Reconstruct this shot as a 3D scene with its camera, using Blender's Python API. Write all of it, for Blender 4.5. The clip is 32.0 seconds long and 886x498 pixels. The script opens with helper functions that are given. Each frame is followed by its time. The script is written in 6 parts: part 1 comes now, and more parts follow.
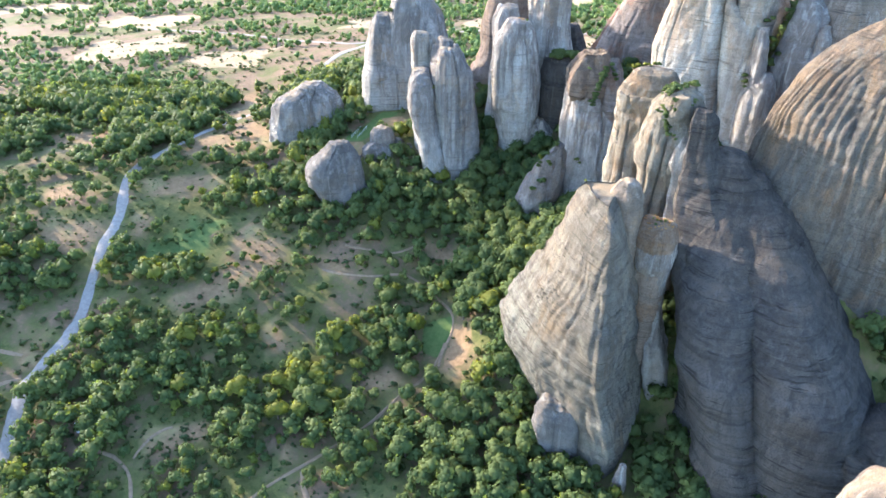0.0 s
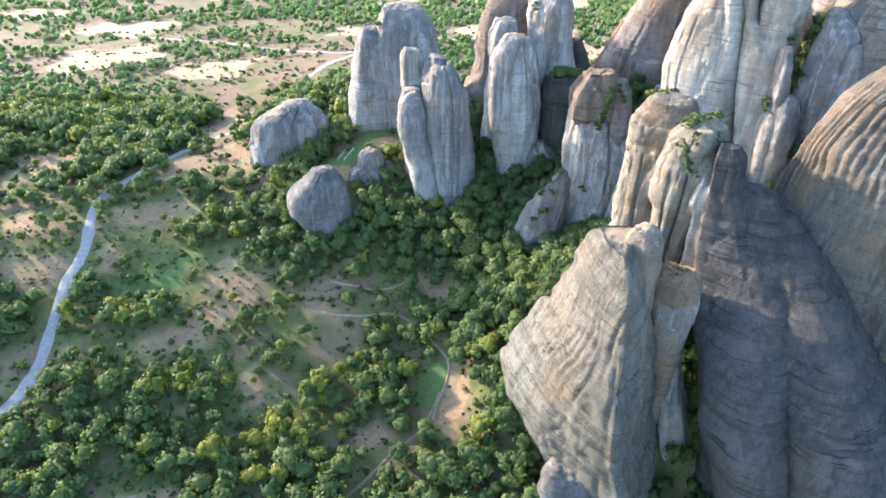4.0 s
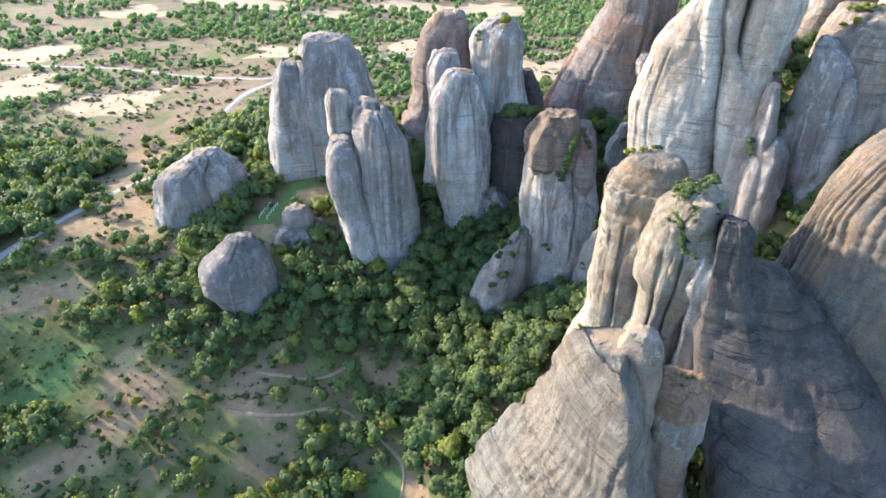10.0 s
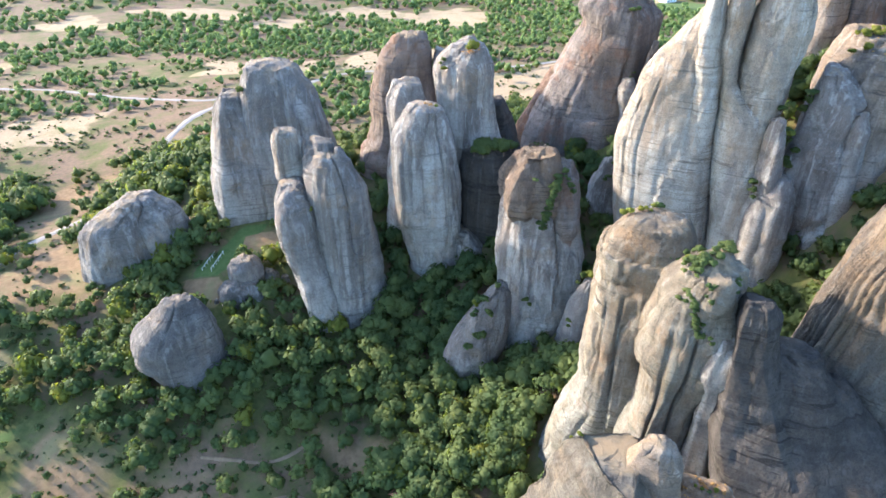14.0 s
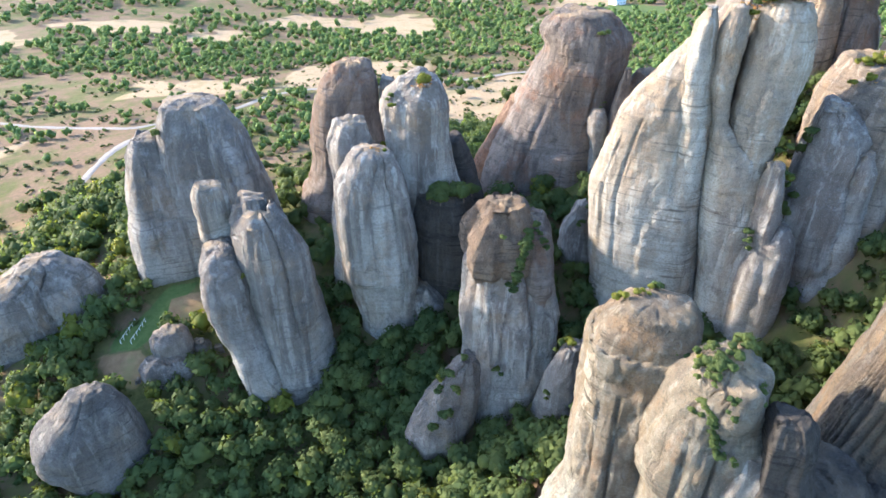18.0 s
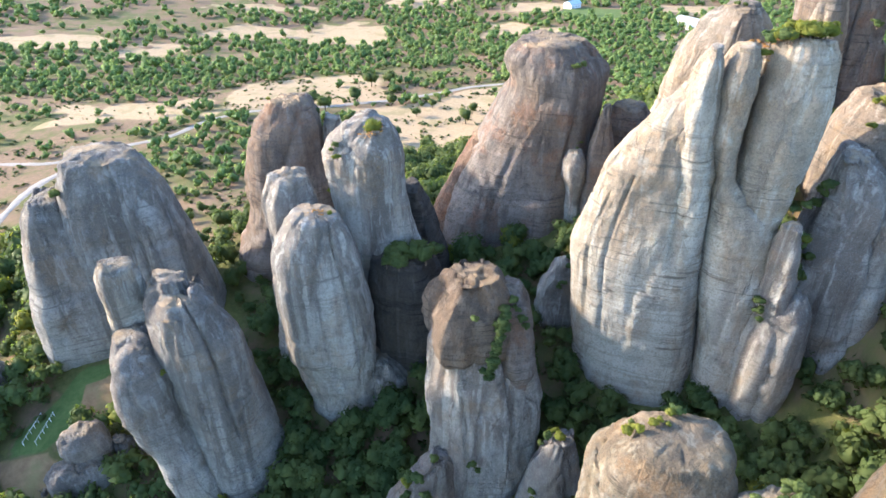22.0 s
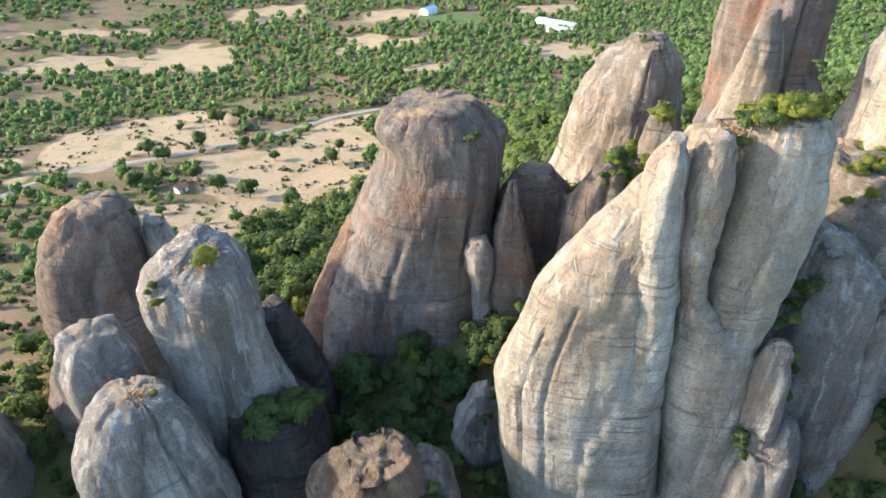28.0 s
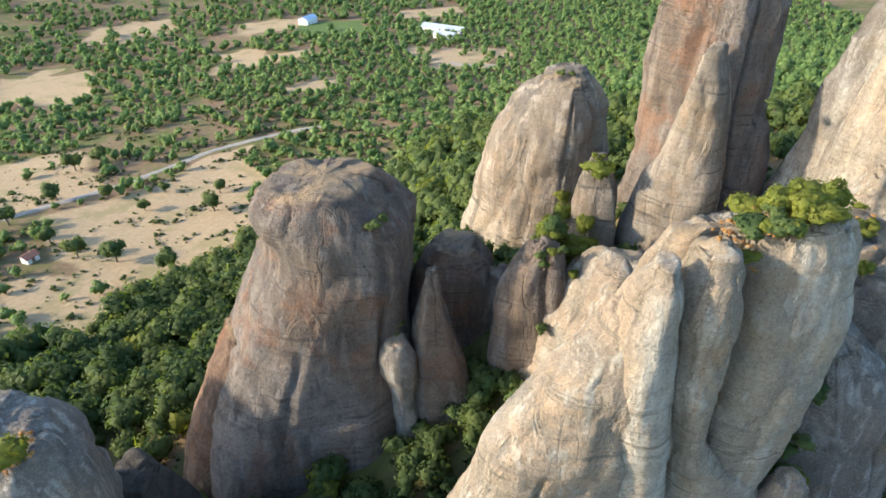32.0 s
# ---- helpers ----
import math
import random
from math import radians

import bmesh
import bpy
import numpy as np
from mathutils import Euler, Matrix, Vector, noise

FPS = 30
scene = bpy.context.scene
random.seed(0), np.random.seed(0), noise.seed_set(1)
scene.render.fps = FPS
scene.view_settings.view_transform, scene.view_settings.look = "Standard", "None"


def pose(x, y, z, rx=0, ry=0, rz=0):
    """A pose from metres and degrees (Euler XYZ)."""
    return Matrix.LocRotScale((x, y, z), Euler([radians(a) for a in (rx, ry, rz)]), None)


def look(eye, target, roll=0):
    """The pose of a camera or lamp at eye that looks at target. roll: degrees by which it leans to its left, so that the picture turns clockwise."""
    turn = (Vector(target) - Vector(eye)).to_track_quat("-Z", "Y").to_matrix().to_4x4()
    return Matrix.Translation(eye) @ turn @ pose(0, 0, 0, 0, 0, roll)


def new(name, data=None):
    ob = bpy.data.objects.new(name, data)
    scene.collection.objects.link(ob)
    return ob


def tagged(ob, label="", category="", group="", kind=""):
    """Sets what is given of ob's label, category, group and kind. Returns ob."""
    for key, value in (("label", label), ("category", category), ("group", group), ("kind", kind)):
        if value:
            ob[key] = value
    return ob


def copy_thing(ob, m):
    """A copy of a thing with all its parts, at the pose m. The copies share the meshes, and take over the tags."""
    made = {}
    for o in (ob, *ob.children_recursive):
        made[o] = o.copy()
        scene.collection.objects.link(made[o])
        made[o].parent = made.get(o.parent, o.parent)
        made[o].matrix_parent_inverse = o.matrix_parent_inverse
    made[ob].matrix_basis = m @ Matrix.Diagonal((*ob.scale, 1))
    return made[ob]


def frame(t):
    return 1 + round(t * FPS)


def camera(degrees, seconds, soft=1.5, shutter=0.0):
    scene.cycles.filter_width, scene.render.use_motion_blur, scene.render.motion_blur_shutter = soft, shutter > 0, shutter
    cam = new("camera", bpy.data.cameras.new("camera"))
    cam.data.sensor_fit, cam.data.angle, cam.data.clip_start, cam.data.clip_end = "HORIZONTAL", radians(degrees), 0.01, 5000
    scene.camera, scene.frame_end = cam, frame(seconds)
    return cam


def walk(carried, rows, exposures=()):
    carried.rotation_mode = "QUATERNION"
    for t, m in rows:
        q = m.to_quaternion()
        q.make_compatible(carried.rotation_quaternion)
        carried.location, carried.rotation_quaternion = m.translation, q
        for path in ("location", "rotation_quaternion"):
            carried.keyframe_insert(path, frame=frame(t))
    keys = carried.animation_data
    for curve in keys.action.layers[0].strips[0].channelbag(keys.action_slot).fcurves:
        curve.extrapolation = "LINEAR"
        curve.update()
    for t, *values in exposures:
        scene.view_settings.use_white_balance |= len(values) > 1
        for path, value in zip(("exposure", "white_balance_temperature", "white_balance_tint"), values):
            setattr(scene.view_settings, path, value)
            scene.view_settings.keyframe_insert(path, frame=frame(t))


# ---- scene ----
cam = camera(68.8, 32.0, soft=1.6)
METRES, EYE, TILT, LEAN, TURN = 200.0, 150.0, -33.62, 0.02, 0.0
ROWS = [
    (0.0, 0.0, 0.0, 0.0, 0.0, 0.0, 0.0),
    (0.5, -0.0004, 0.0093, 0.0064, 0.04, -0.01, -0.05),
    (1.0, -0.0008, 0.0196, 0.0132, 0.1, -0.02, -0.11),
    (1.5, -0.0013, 0.0306, 0.0205, 0.16, -0.04, -0.15),
    (2.0, -0.0016, 0.0422, 0.0283, 0.19, -0.05, -0.17),
    (2.5, -0.002, 0.054, 0.0363, 0.06, -0.08, -0.1),
    (3.0, -0.002, 0.0663, 0.0443, -0.17, -0.1, 0.07),
    (3.5, -0.002, 0.0785, 0.0528, -0.41, -0.12, 0.24),
    (5.5, -0.0025, 0.129, 0.0868, -1.63, -0.15, 1.05),
    (6.0, -0.0022, 0.142, 0.0954, -2.0, -0.16, 1.29),
    (6.5, -0.0017, 0.155, 0.1042, -2.37, -0.19, 1.56),
    (7.0, -0.0011, 0.1679, 0.113, -2.75, -0.19, 1.82),
    (7.5, -0.0003, 0.1809, 0.1218, -3.13, -0.21, 2.08),
    (8.0, 0.0003, 0.1939, 0.1305, -3.55, -0.22, 2.36),
    (8.5, 0.0015, 0.207, 0.1393, -3.99, -0.24, 2.68),
    (9.0, 0.0029, 0.22, 0.1483, -4.52, -0.28, 3.03),
    (9.5, 0.0039, 0.2329, 0.1576, -5.07, -0.32, 3.41),
    (10.0, 0.0055, 0.2462, 0.1661, -5.57, -0.33, 3.73),
    (10.5, 0.0074, 0.2592, 0.1753, -5.97, -0.36, 4.03),
    (11.0, 0.009, 0.2723, 0.184, -6.29, -0.38, 4.22),
    (11.5, 0.011, 0.2854, 0.193, -6.51, -0.41, 4.35),
    (12.0, 0.0131, 0.2984, 0.2022, -6.73, -0.45, 4.51),
    (12.5, 0.015, 0.3116, 0.211, -7.01, -0.47, 4.67),
    (13.0, 0.017, 0.3247, 0.2199, -7.41, -0.51, 4.92),
    (13.5, 0.0194, 0.3379, 0.2287, -7.94, -0.57, 5.25),
    (14.0, 0.0225, 0.3511, 0.2375, -8.43, -0.62, 5.58),
    (14.5, 0.0252, 0.3642, 0.2467, -8.96, -0.71, 5.92),
    (16.5, 0.0378, 0.4163, 0.2815, -10.98, -0.95, 7.17),
    (17.0, 0.0413, 0.4293, 0.2902, -11.42, -1.02, 7.45),
    (17.5, 0.0447, 0.4421, 0.2988, -11.86, -1.08, 7.72),
    (18.0, 0.0486, 0.4551, 0.3074, -12.3, -1.15, 7.98),
    (18.5, 0.0527, 0.4676, 0.3163, -12.73, -1.24, 8.29),
    (19.0, 0.0566, 0.4804, 0.3248, -13.18, -1.3, 8.55),
    (19.5, 0.0608, 0.4931, 0.3333, -13.62, -1.37, 8.83),
    (20.0, 0.0653, 0.5059, 0.3419, -14.07, -1.45, 9.1),
    (20.5, 0.0699, 0.5188, 0.3505, -14.5, -1.53, 9.38),
    (21.0, 0.0745, 0.5314, 0.3589, -14.95, -1.61, 9.64),
    (21.5, 0.079, 0.5443, 0.3672, -15.4, -1.68, 9.94),
    (22.0, 0.0835, 0.557, 0.3758, -15.88, -1.78, 10.18),
    (22.5, 0.0884, 0.5697, 0.3843, -16.33, -1.87, 10.47),
    (23.0, 0.0938, 0.5822, 0.3928, -16.76, -1.96, 10.76),
    (23.5, 0.099, 0.5949, 0.4012, -17.39, -2.08, 11.15),
    (24.0, 0.1043, 0.6074, 0.4097, -18.3, -2.27, 11.71),
    (24.5, 0.1099, 0.6192, 0.4173, -19.17, -2.44, 12.23),
    (25.0, 0.1154, 0.6315, 0.4258, -20.13, -2.67, 12.79),
    (25.5, 0.1218, 0.6438, 0.4342, -21.21, -2.96, 13.45),
    (27.5, 0.1486, 0.6919, 0.466, -25.8, -4.17, 16.12),
    (28.0, 0.1562, 0.7037, 0.4738, -26.96, -4.51, 16.75),
    (28.5, 0.164, 0.7153, 0.4814, -28.12, -4.87, 17.38),
    (29.0, 0.1723, 0.7266, 0.489, -29.28, -5.25, 18.02),
    (29.5, 0.1804, 0.7378, 0.4967, -30.46, -5.65, 18.65),
    (30.0, 0.1893, 0.749, 0.5041, -31.63, -6.04, 19.25),
    (30.5, 0.198, 0.7601, 0.5115, -32.83, -6.47, 19.84),
    (31.0, 0.2074, 0.7711, 0.5188, -34.02, -6.91, 20.47),
    (31.5, 0.2167, 0.7819, 0.5258, -35.22, -7.34, 21.03),
    (32.0, 0.2266, 0.7925, 0.5328, -36.41, -7.79, 21.61),
]
walk(cam, [(t, pose(0, 0, EYE, TILT, LEAN, TURN) @ pose(METRES * x, METRES * y, METRES * z, 90 + pitch, roll, yaw)) for t, x, y, z, yaw, pitch, roll in ROWS],
     exposures=((0.0, 2.92, 5420, 14), (10.0, 2.70, 5400, 14), (20.0, 2.56, 5450, 13), (26.0, 2.40, 5600, 11), (32.0, 1.93, 5750, 7)))

# ---- light ----
SUN_AZ, SUN_EL = -54.0, 18.5     # degrees from +y (clockwise is plus), and above the horizon
world = bpy.data.worlds.new("sky")
scene.world = world
world.use_nodes = True
wn = world.node_tree.nodes
sky = wn.new("ShaderNodeTexSky")
sky.sky_type = "NISHITA"
sky.sun_disc = False
sky.sun_elevation = radians(SUN_EL)
sky.sun_rotation = radians(SUN_AZ % 360)
sky.dust_density = 1.0
world.node_tree.links.new(sky.outputs[0], wn["Background"].inputs[0])
wn["Background"].inputs[1].default_value = 0.15
sun_way = Vector((math.sin(radians(SUN_AZ)) * math.cos(radians(SUN_EL)), math.cos(radians(SUN_AZ)) * math.cos(radians(SUN_EL)), math.sin(radians(SUN_EL))))
sun = new("sun", bpy.data.lights.new("sun", "SUN"))
sun.data.energy, sun.data.angle, sun.data.color = 2.9, radians(2.2), (1.0, 0.80, 0.57)
sun.matrix_world = look(tuple(sun_way * 400 + Vector((0, 200, 100))), (0, 200, 100))


# ---- noise and mesh helpers ----
def lattice(i):
    """Hash of integer lattice points to -1..1."""
    i = i.astype(np.int64)
    n = (i[:, 0] * 374761393 + i[:, 1] * 668265263 + i[:, 2] * 1442695041) & 0xFFFFFFFF
    n = ((n ^ (n >> 13)) * 1274126177) & 0xFFFFFFFF
    n = ((n ^ (n >> 16)) * 2246822519) & 0xFFFFFFFF
    return ((n ^ (n >> 15)) & 0xFFFFFF) / 8388607.5 - 1.0


def vnoise(x, y, z):
    """Smooth value noise, about -1..1."""
    p = np.stack(np.broadcast_arrays(x, y, z), -1).astype(float).reshape(-1, 3)
    i = np.floor(p)
    f = p - i
    f = f * f * (3 - 2 * f)
    out = 0
    for dx in (0, 1):
        for dy in (0, 1):
            for dz in (0, 1):
                w = (f[:, 0] if dx else 1 - f[:, 0]) * (f[:, 1] if dy else 1 - f[:, 1]) * (f[:, 2] if dz else 1 - f[:, 2])
                out = out + w * lattice(i + (dx, dy, dz))
    return out


def mesh_from(name, verts, faces, material=None, smooth=True):
    me = bpy.data.meshes.new(name)
    me.from_pydata(np.asarray(verts).tolist(), [], faces if isinstance(faces, list) else faces.tolist())
    if smooth:
        me.polygons.foreach_set("use_smooth", np.ones(len(me.polygons), bool))
    if material:
        me.materials.append(material)
    me.update()
    return me


def part(name, mesh, parent, label=""):
    """Links a mesh as one object under a thing or a part, in the parent's frame."""
    ob = new(name, mesh)
    ob.parent = parent
    if label:
        ob["label"] = label
    return ob


def bm_mesh(name, bm, material, smooth=False):
    me = bpy.data.meshes.new(name)
    bm.to_mesh(me)
    bm.free()
    me.materials.append(material)
    if smooth:
        me.polygons.foreach_set("use_smooth", np.ones(len(me.polygons), bool))
    return me


# ---- materials ----
class Nodes:
    """A short way to write node materials."""

    def __init__(self, name):
        self.mat = bpy.data.materials.new(name)
        self.mat.use_nodes = True
        self.tree = self.mat.node_tree
        self.bsdf = self.tree.nodes["Principled BSDF"]

    def add(self, kind, **sets):
        n = self.tree.nodes.new(kind)
        for k, v in sets.items():
            setattr(n, k, v)
        return n

    def link(self, a, b):
        self.tree.links.new(a, b)

    def position(self, sx, sy, sz):
        g = self.add("ShaderNodeNewGeometry")
        m = self.add("ShaderNodeVectorMath", operation="MULTIPLY")
        self.link(g.outputs["Position"], m.inputs[0])
        m.inputs[1].default_value = (sx, sy, sz)
        return m.outputs[0]

    def noise(self, vec, scale=1.0, detail=4.0, rough=0.55, distort=0.0):
        n = self.add("ShaderNodeTexNoise")
        self.link(vec, n.inputs["Vector"])
        n.inputs["Scale"].default_value, n.inputs["Detail"].default_value = scale, detail
        n.inputs["Roughness"].default_value, n.inputs["Distortion"].default_value = rough, distort
        return n.outputs["Fac"]

    def ramp(self, fac, low, high, a=0.0, b=1.0):
        m = self.add("ShaderNodeMapRange", interpolation_type="SMOOTHSTEP")
        self.link(fac, m.inputs["Value"])
        for k, v in (("From Min", low), ("From Max", high), ("To Min", a), ("To Max", b)):
            m.inputs[k].default_value = v
        return m.outputs["Result"]

    def mix(self, fac, a, b, blend="MIX"):
        m = self.add("ShaderNodeMix", data_type="RGBA", blend_type=blend)
        for sock, v in ((m.inputs["Factor"], fac), (m.inputs["A"], a), (m.inputs["B"], b)):
            if isinstance(v, (int, float)):
                sock.default_value = v
            elif isinstance(v, tuple):
                sock.default_value = (*v, 1.0)
            else:
                self.link(v, sock)
        return m.outputs["Result"]

    def math(self, op, a, b):
        m = self.add("ShaderNodeMath", operation=op)
        for sock, v in ((m.inputs[0], a), (m.inputs[1], b)):
            if isinstance(v, (int, float)):
                sock.default_value = v
            else:
                self.link(v, sock)
        return m.outputs[0]

    def bump(self, height, strength, distance):
        b = self.add("ShaderNodeBump")
        b.inputs["Strength"].default_value, b.inputs["Distance"].default_value = strength, distance
        self.link(height, b.inputs["Height"])
        self.link(b.outputs[0], self.bsdf.inputs["Normal"])

    def done(self, color, rough=0.9, spec=0.2):
        if isinstance(color, tuple):
            self.bsdf.inputs["Base Color"].default_value = (*color, 1.0)
        else:
            self.link(color, self.bsdf.inputs["Base Color"])
        self.bsdf.inputs["Roughness"].default_value = rough
        self.bsdf.inputs["Specular IOR Level"].default_value = spec
        return self.mat


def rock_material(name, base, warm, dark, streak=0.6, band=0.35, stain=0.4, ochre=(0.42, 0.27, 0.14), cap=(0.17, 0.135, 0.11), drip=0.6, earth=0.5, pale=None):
    """Weathered conglomerate: dark lichen crusts the old tops and drips down the paler walls, beds run across them."""
    n = Nodes(name)
    pale = pale or tuple(min(0.64, c * 1.6) for c in base)
    base, warm, dark, cap, pale, ochre = (tuple(c * w for c, w in zip(k, (0.735, 0.752, 0.735))) for k in (base, warm, dark, cap, pale, ochre))
    macro = n.noise(n.position(1, 1, 0.6), 0.045, 4.0, 0.55)
    col = n.mix(n.ramp(macro, 0.42, 0.58), base, warm)
    bloom = n.noise(n.position(1, 1, 0.22), 0.075, 6.0, 0.6, 0.6)
    wear = n.add("ShaderNodeAttribute", attribute_name="wear").outputs["Fac"]
    fresh = n.math("SUBTRACT", n.math("ADD", bloom, 0.13), n.math("MULTIPLY", wear, 0.24))
    col = n.mix(n.math("MULTIPLY", n.ramp(fresh, 0.44, 0.62), 0.75), col, pale)
    # lichen crust, thick on the tops, running down in long soft curtains
    run = n.noise(n.position(1, 1, 0.012), 0.26, 4.0, 0.6, 0.6)
    run2 = n.noise(n.position(1, 1, 0.018), 0.62, 3.0, 0.55, 0.4)
    varnish = n.noise(n.position(1, 1, 0.5), 0.05, 5.0, 0.6, 0.4)
    crust = n.math("ADD", n.math("MULTIPLY", wear, 0.66), n.math("ADD", n.math("MULTIPLY", n.math("SUBTRACT", run, 0.5), 1.5), n.math("MULTIPLY", n.math("SUBTRACT", varnish, 0.5), 1.1)))
    col = n.mix(n.math("MULTIPLY", n.ramp(crust, 0.26, 0.60), drip), col, n.mix(n.ramp(varnish, 0.40, 0.60), dark, cap))
    col = n.mix(n.math("MULTIPLY", n.ramp(run, 0.53, 0.64), streak * 0.62), col, dark)
    col = n.mix(n.math("MULTIPLY", n.ramp(run2, 0.54, 0.64), streak * 0.75), col, pale)
    # thin beds, waving slightly along the wall
    beds = n.noise(n.position(0.035, 0.035, 1), 0.55, 5.0, 0.62, 0.35)
    col = n.mix(n.math("MULTIPLY", n.ramp(beds, 0.50, 0.62), band * 1.0), col, tuple(c * 0.60 for c in base))
    thin = n.noise(n.position(0.05, 0.05, 1), 1.7, 4.0, 0.62, 0.5)
    gaps = n.ramp(n.noise(n.position(1, 1, 1), 0.10, 3.0, 0.5), 0.42, 0.60)
    col = n.mix(n.math("MULTIPLY", n.math("MULTIPLY", n.ramp(thin, 0.57, 0.62), gaps), band * 2.1), col, tuple(c * 0.40 for c in base))
    patch = n.noise(n.position(1, 1, 0.8), 0.13, 6.0, 0.66)
    col = n.mix(n.math("MULTIPLY", n.ramp(patch, 0.52, 0.66), stain), col, ochre)
    lichen = n.noise(n.position(1, 1, 1), 0.55, 7.0, 0.72)
    col = n.mix(n.math("MULTIPLY", n.ramp(lichen, 0.54, 0.68), 0.22), col, tuple(min(0.8, c * 1.6) for c in base))
    # joints: upright splits that fade in and out, and thin parted beds
    split = n.math("ABSOLUTE", n.math("SUBTRACT", n.noise(n.position(1, 1, 0.05), 0.13, 3.0, 0.5, 0.25), 0.5), 0.0)
    seam = n.math("ABSOLUTE", n.math("SUBTRACT", n.noise(n.position(0.06, 0.06, 1), 0.22, 3.0, 0.55, 0.3), 0.5), 0.0)
    where = n.noise(n.position(1, 1, 0.5), 0.045, 3.0, 0.55)
    joint = n.math("MAXIMUM", n.math("MULTIPLY", n.ramp(split, 0.0, 0.007, 1.0, 0.0), n.ramp(where, 0.52, 0.64)), n.math("MULTIPLY", n.ramp(seam, 0.0, 0.008, 0.7, 0.0), n.ramp(where, 0.54, 0.40)))
    col = n.mix(n.math("MULTIPLY", joint, 0.42), col, tuple(c * 0.30 for c in base))
    scars = n.noise(n.position(1, 1, 0.45), 0.24, 5.0, 0.62, 0.7)
    col = n.mix(n.math("MULTIPLY", n.ramp(scars, 0.53, 0.64), 0.34), col, dark)
    pebbles = n.noise(n.position(1, 1, 1), 2.6, 5.0, 0.75)
    col = n.mix(n.math("MULTIPLY", n.ramp(pebbles, 0.50, 0.60), 0.46), col, tuple(c * 0.40 for c in base))
    grain = n.noise(n.position(1, 1, 1), 5.5, 4.0, 0.8)
    col = n.mix(n.ramp(grain, 0.54, 0.64, 0.0, 0.38), col, tuple(min(0.75, c * 1.7) for c in base))
    rough = n.noise(n.position(1, 1, 0.75), 0.34, 11.0, 0.74, 0.3)
    col = n.mix(n.ramp(rough, 0.50, 0.36, 0.0, 0.55), col, n.mix(0.5, col, tuple(c * 0.35 for c in base)))
    col = n.mix(n.ramp(rough, 0.53, 0.68, 0.0, 0.40), col, pale)
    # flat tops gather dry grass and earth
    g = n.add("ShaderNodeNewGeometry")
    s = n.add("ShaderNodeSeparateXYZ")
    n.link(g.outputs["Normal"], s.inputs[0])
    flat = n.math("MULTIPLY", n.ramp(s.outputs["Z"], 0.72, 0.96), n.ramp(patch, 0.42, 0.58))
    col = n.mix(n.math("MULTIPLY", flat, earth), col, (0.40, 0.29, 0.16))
    h = n.math("ADD", n.math("MULTIPLY", beds, 1.0), n.math("MULTIPLY", thin, 0.55))
    h = n.math("ADD", h, n.math("MULTIPLY", n.noise(n.position(1, 1, 0.6), 0.8, 8.0, 0.66), 0.9))
    h = n.math("ADD", h, n.math("MULTIPLY", rough, 1.6))
    h = n.math("ADD", h, n.math("MULTIPLY", n.math("ADD", pebbles, n.math("MULTIPLY", grain, 0.5)), 0.7))
    h = n.math("SUBTRACT", h, n.math("ADD", n.math("MULTIPLY", joint, 0.5), n.math("MULTIPLY", n.ramp(scars, 0.52, 0.62), 0.4)))
    n.bump(h, 0.9, 0.75)
    return n.done(col, 0.93, 0.15)


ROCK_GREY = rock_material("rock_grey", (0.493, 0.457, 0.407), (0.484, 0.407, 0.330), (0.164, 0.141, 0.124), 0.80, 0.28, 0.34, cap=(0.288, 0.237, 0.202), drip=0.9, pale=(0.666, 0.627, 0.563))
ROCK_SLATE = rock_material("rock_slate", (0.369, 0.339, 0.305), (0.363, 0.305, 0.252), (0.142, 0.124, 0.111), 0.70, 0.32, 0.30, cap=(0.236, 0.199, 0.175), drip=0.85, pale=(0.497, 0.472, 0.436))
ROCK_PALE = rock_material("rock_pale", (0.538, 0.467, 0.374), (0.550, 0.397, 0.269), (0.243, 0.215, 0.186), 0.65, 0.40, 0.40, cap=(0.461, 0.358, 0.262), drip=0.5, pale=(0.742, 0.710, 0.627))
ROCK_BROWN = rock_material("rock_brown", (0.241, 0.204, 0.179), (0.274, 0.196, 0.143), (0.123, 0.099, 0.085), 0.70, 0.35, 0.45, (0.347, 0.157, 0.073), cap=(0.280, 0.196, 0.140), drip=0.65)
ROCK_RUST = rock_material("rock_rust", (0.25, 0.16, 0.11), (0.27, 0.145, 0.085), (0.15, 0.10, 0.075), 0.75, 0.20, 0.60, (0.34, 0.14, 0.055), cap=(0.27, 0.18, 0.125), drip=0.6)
# the ridge flank's shade is put into this darker base colour
ROCK_DARK_SHADED = rock_material("rock_dark", (0.098, 0.088, 0.079), (0.112, 0.092, 0.074), (0.06, 0.054, 0.051), 0.75, 0.65, 0.12, (0.17, 0.12, 0.08), cap=(0.13, 0.112, 0.098), drip=0.5, earth=0.12)
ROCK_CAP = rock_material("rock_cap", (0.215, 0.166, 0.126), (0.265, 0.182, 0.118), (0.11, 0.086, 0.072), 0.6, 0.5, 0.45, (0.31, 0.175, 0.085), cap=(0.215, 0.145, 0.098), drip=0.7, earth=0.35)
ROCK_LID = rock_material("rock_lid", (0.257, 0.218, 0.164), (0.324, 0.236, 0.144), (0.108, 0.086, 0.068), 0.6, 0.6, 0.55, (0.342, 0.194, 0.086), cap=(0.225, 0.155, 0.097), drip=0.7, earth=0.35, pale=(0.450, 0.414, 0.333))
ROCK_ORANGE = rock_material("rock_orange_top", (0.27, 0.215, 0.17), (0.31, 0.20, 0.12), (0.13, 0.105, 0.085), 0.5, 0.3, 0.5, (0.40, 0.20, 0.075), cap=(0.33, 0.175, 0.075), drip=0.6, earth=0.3)
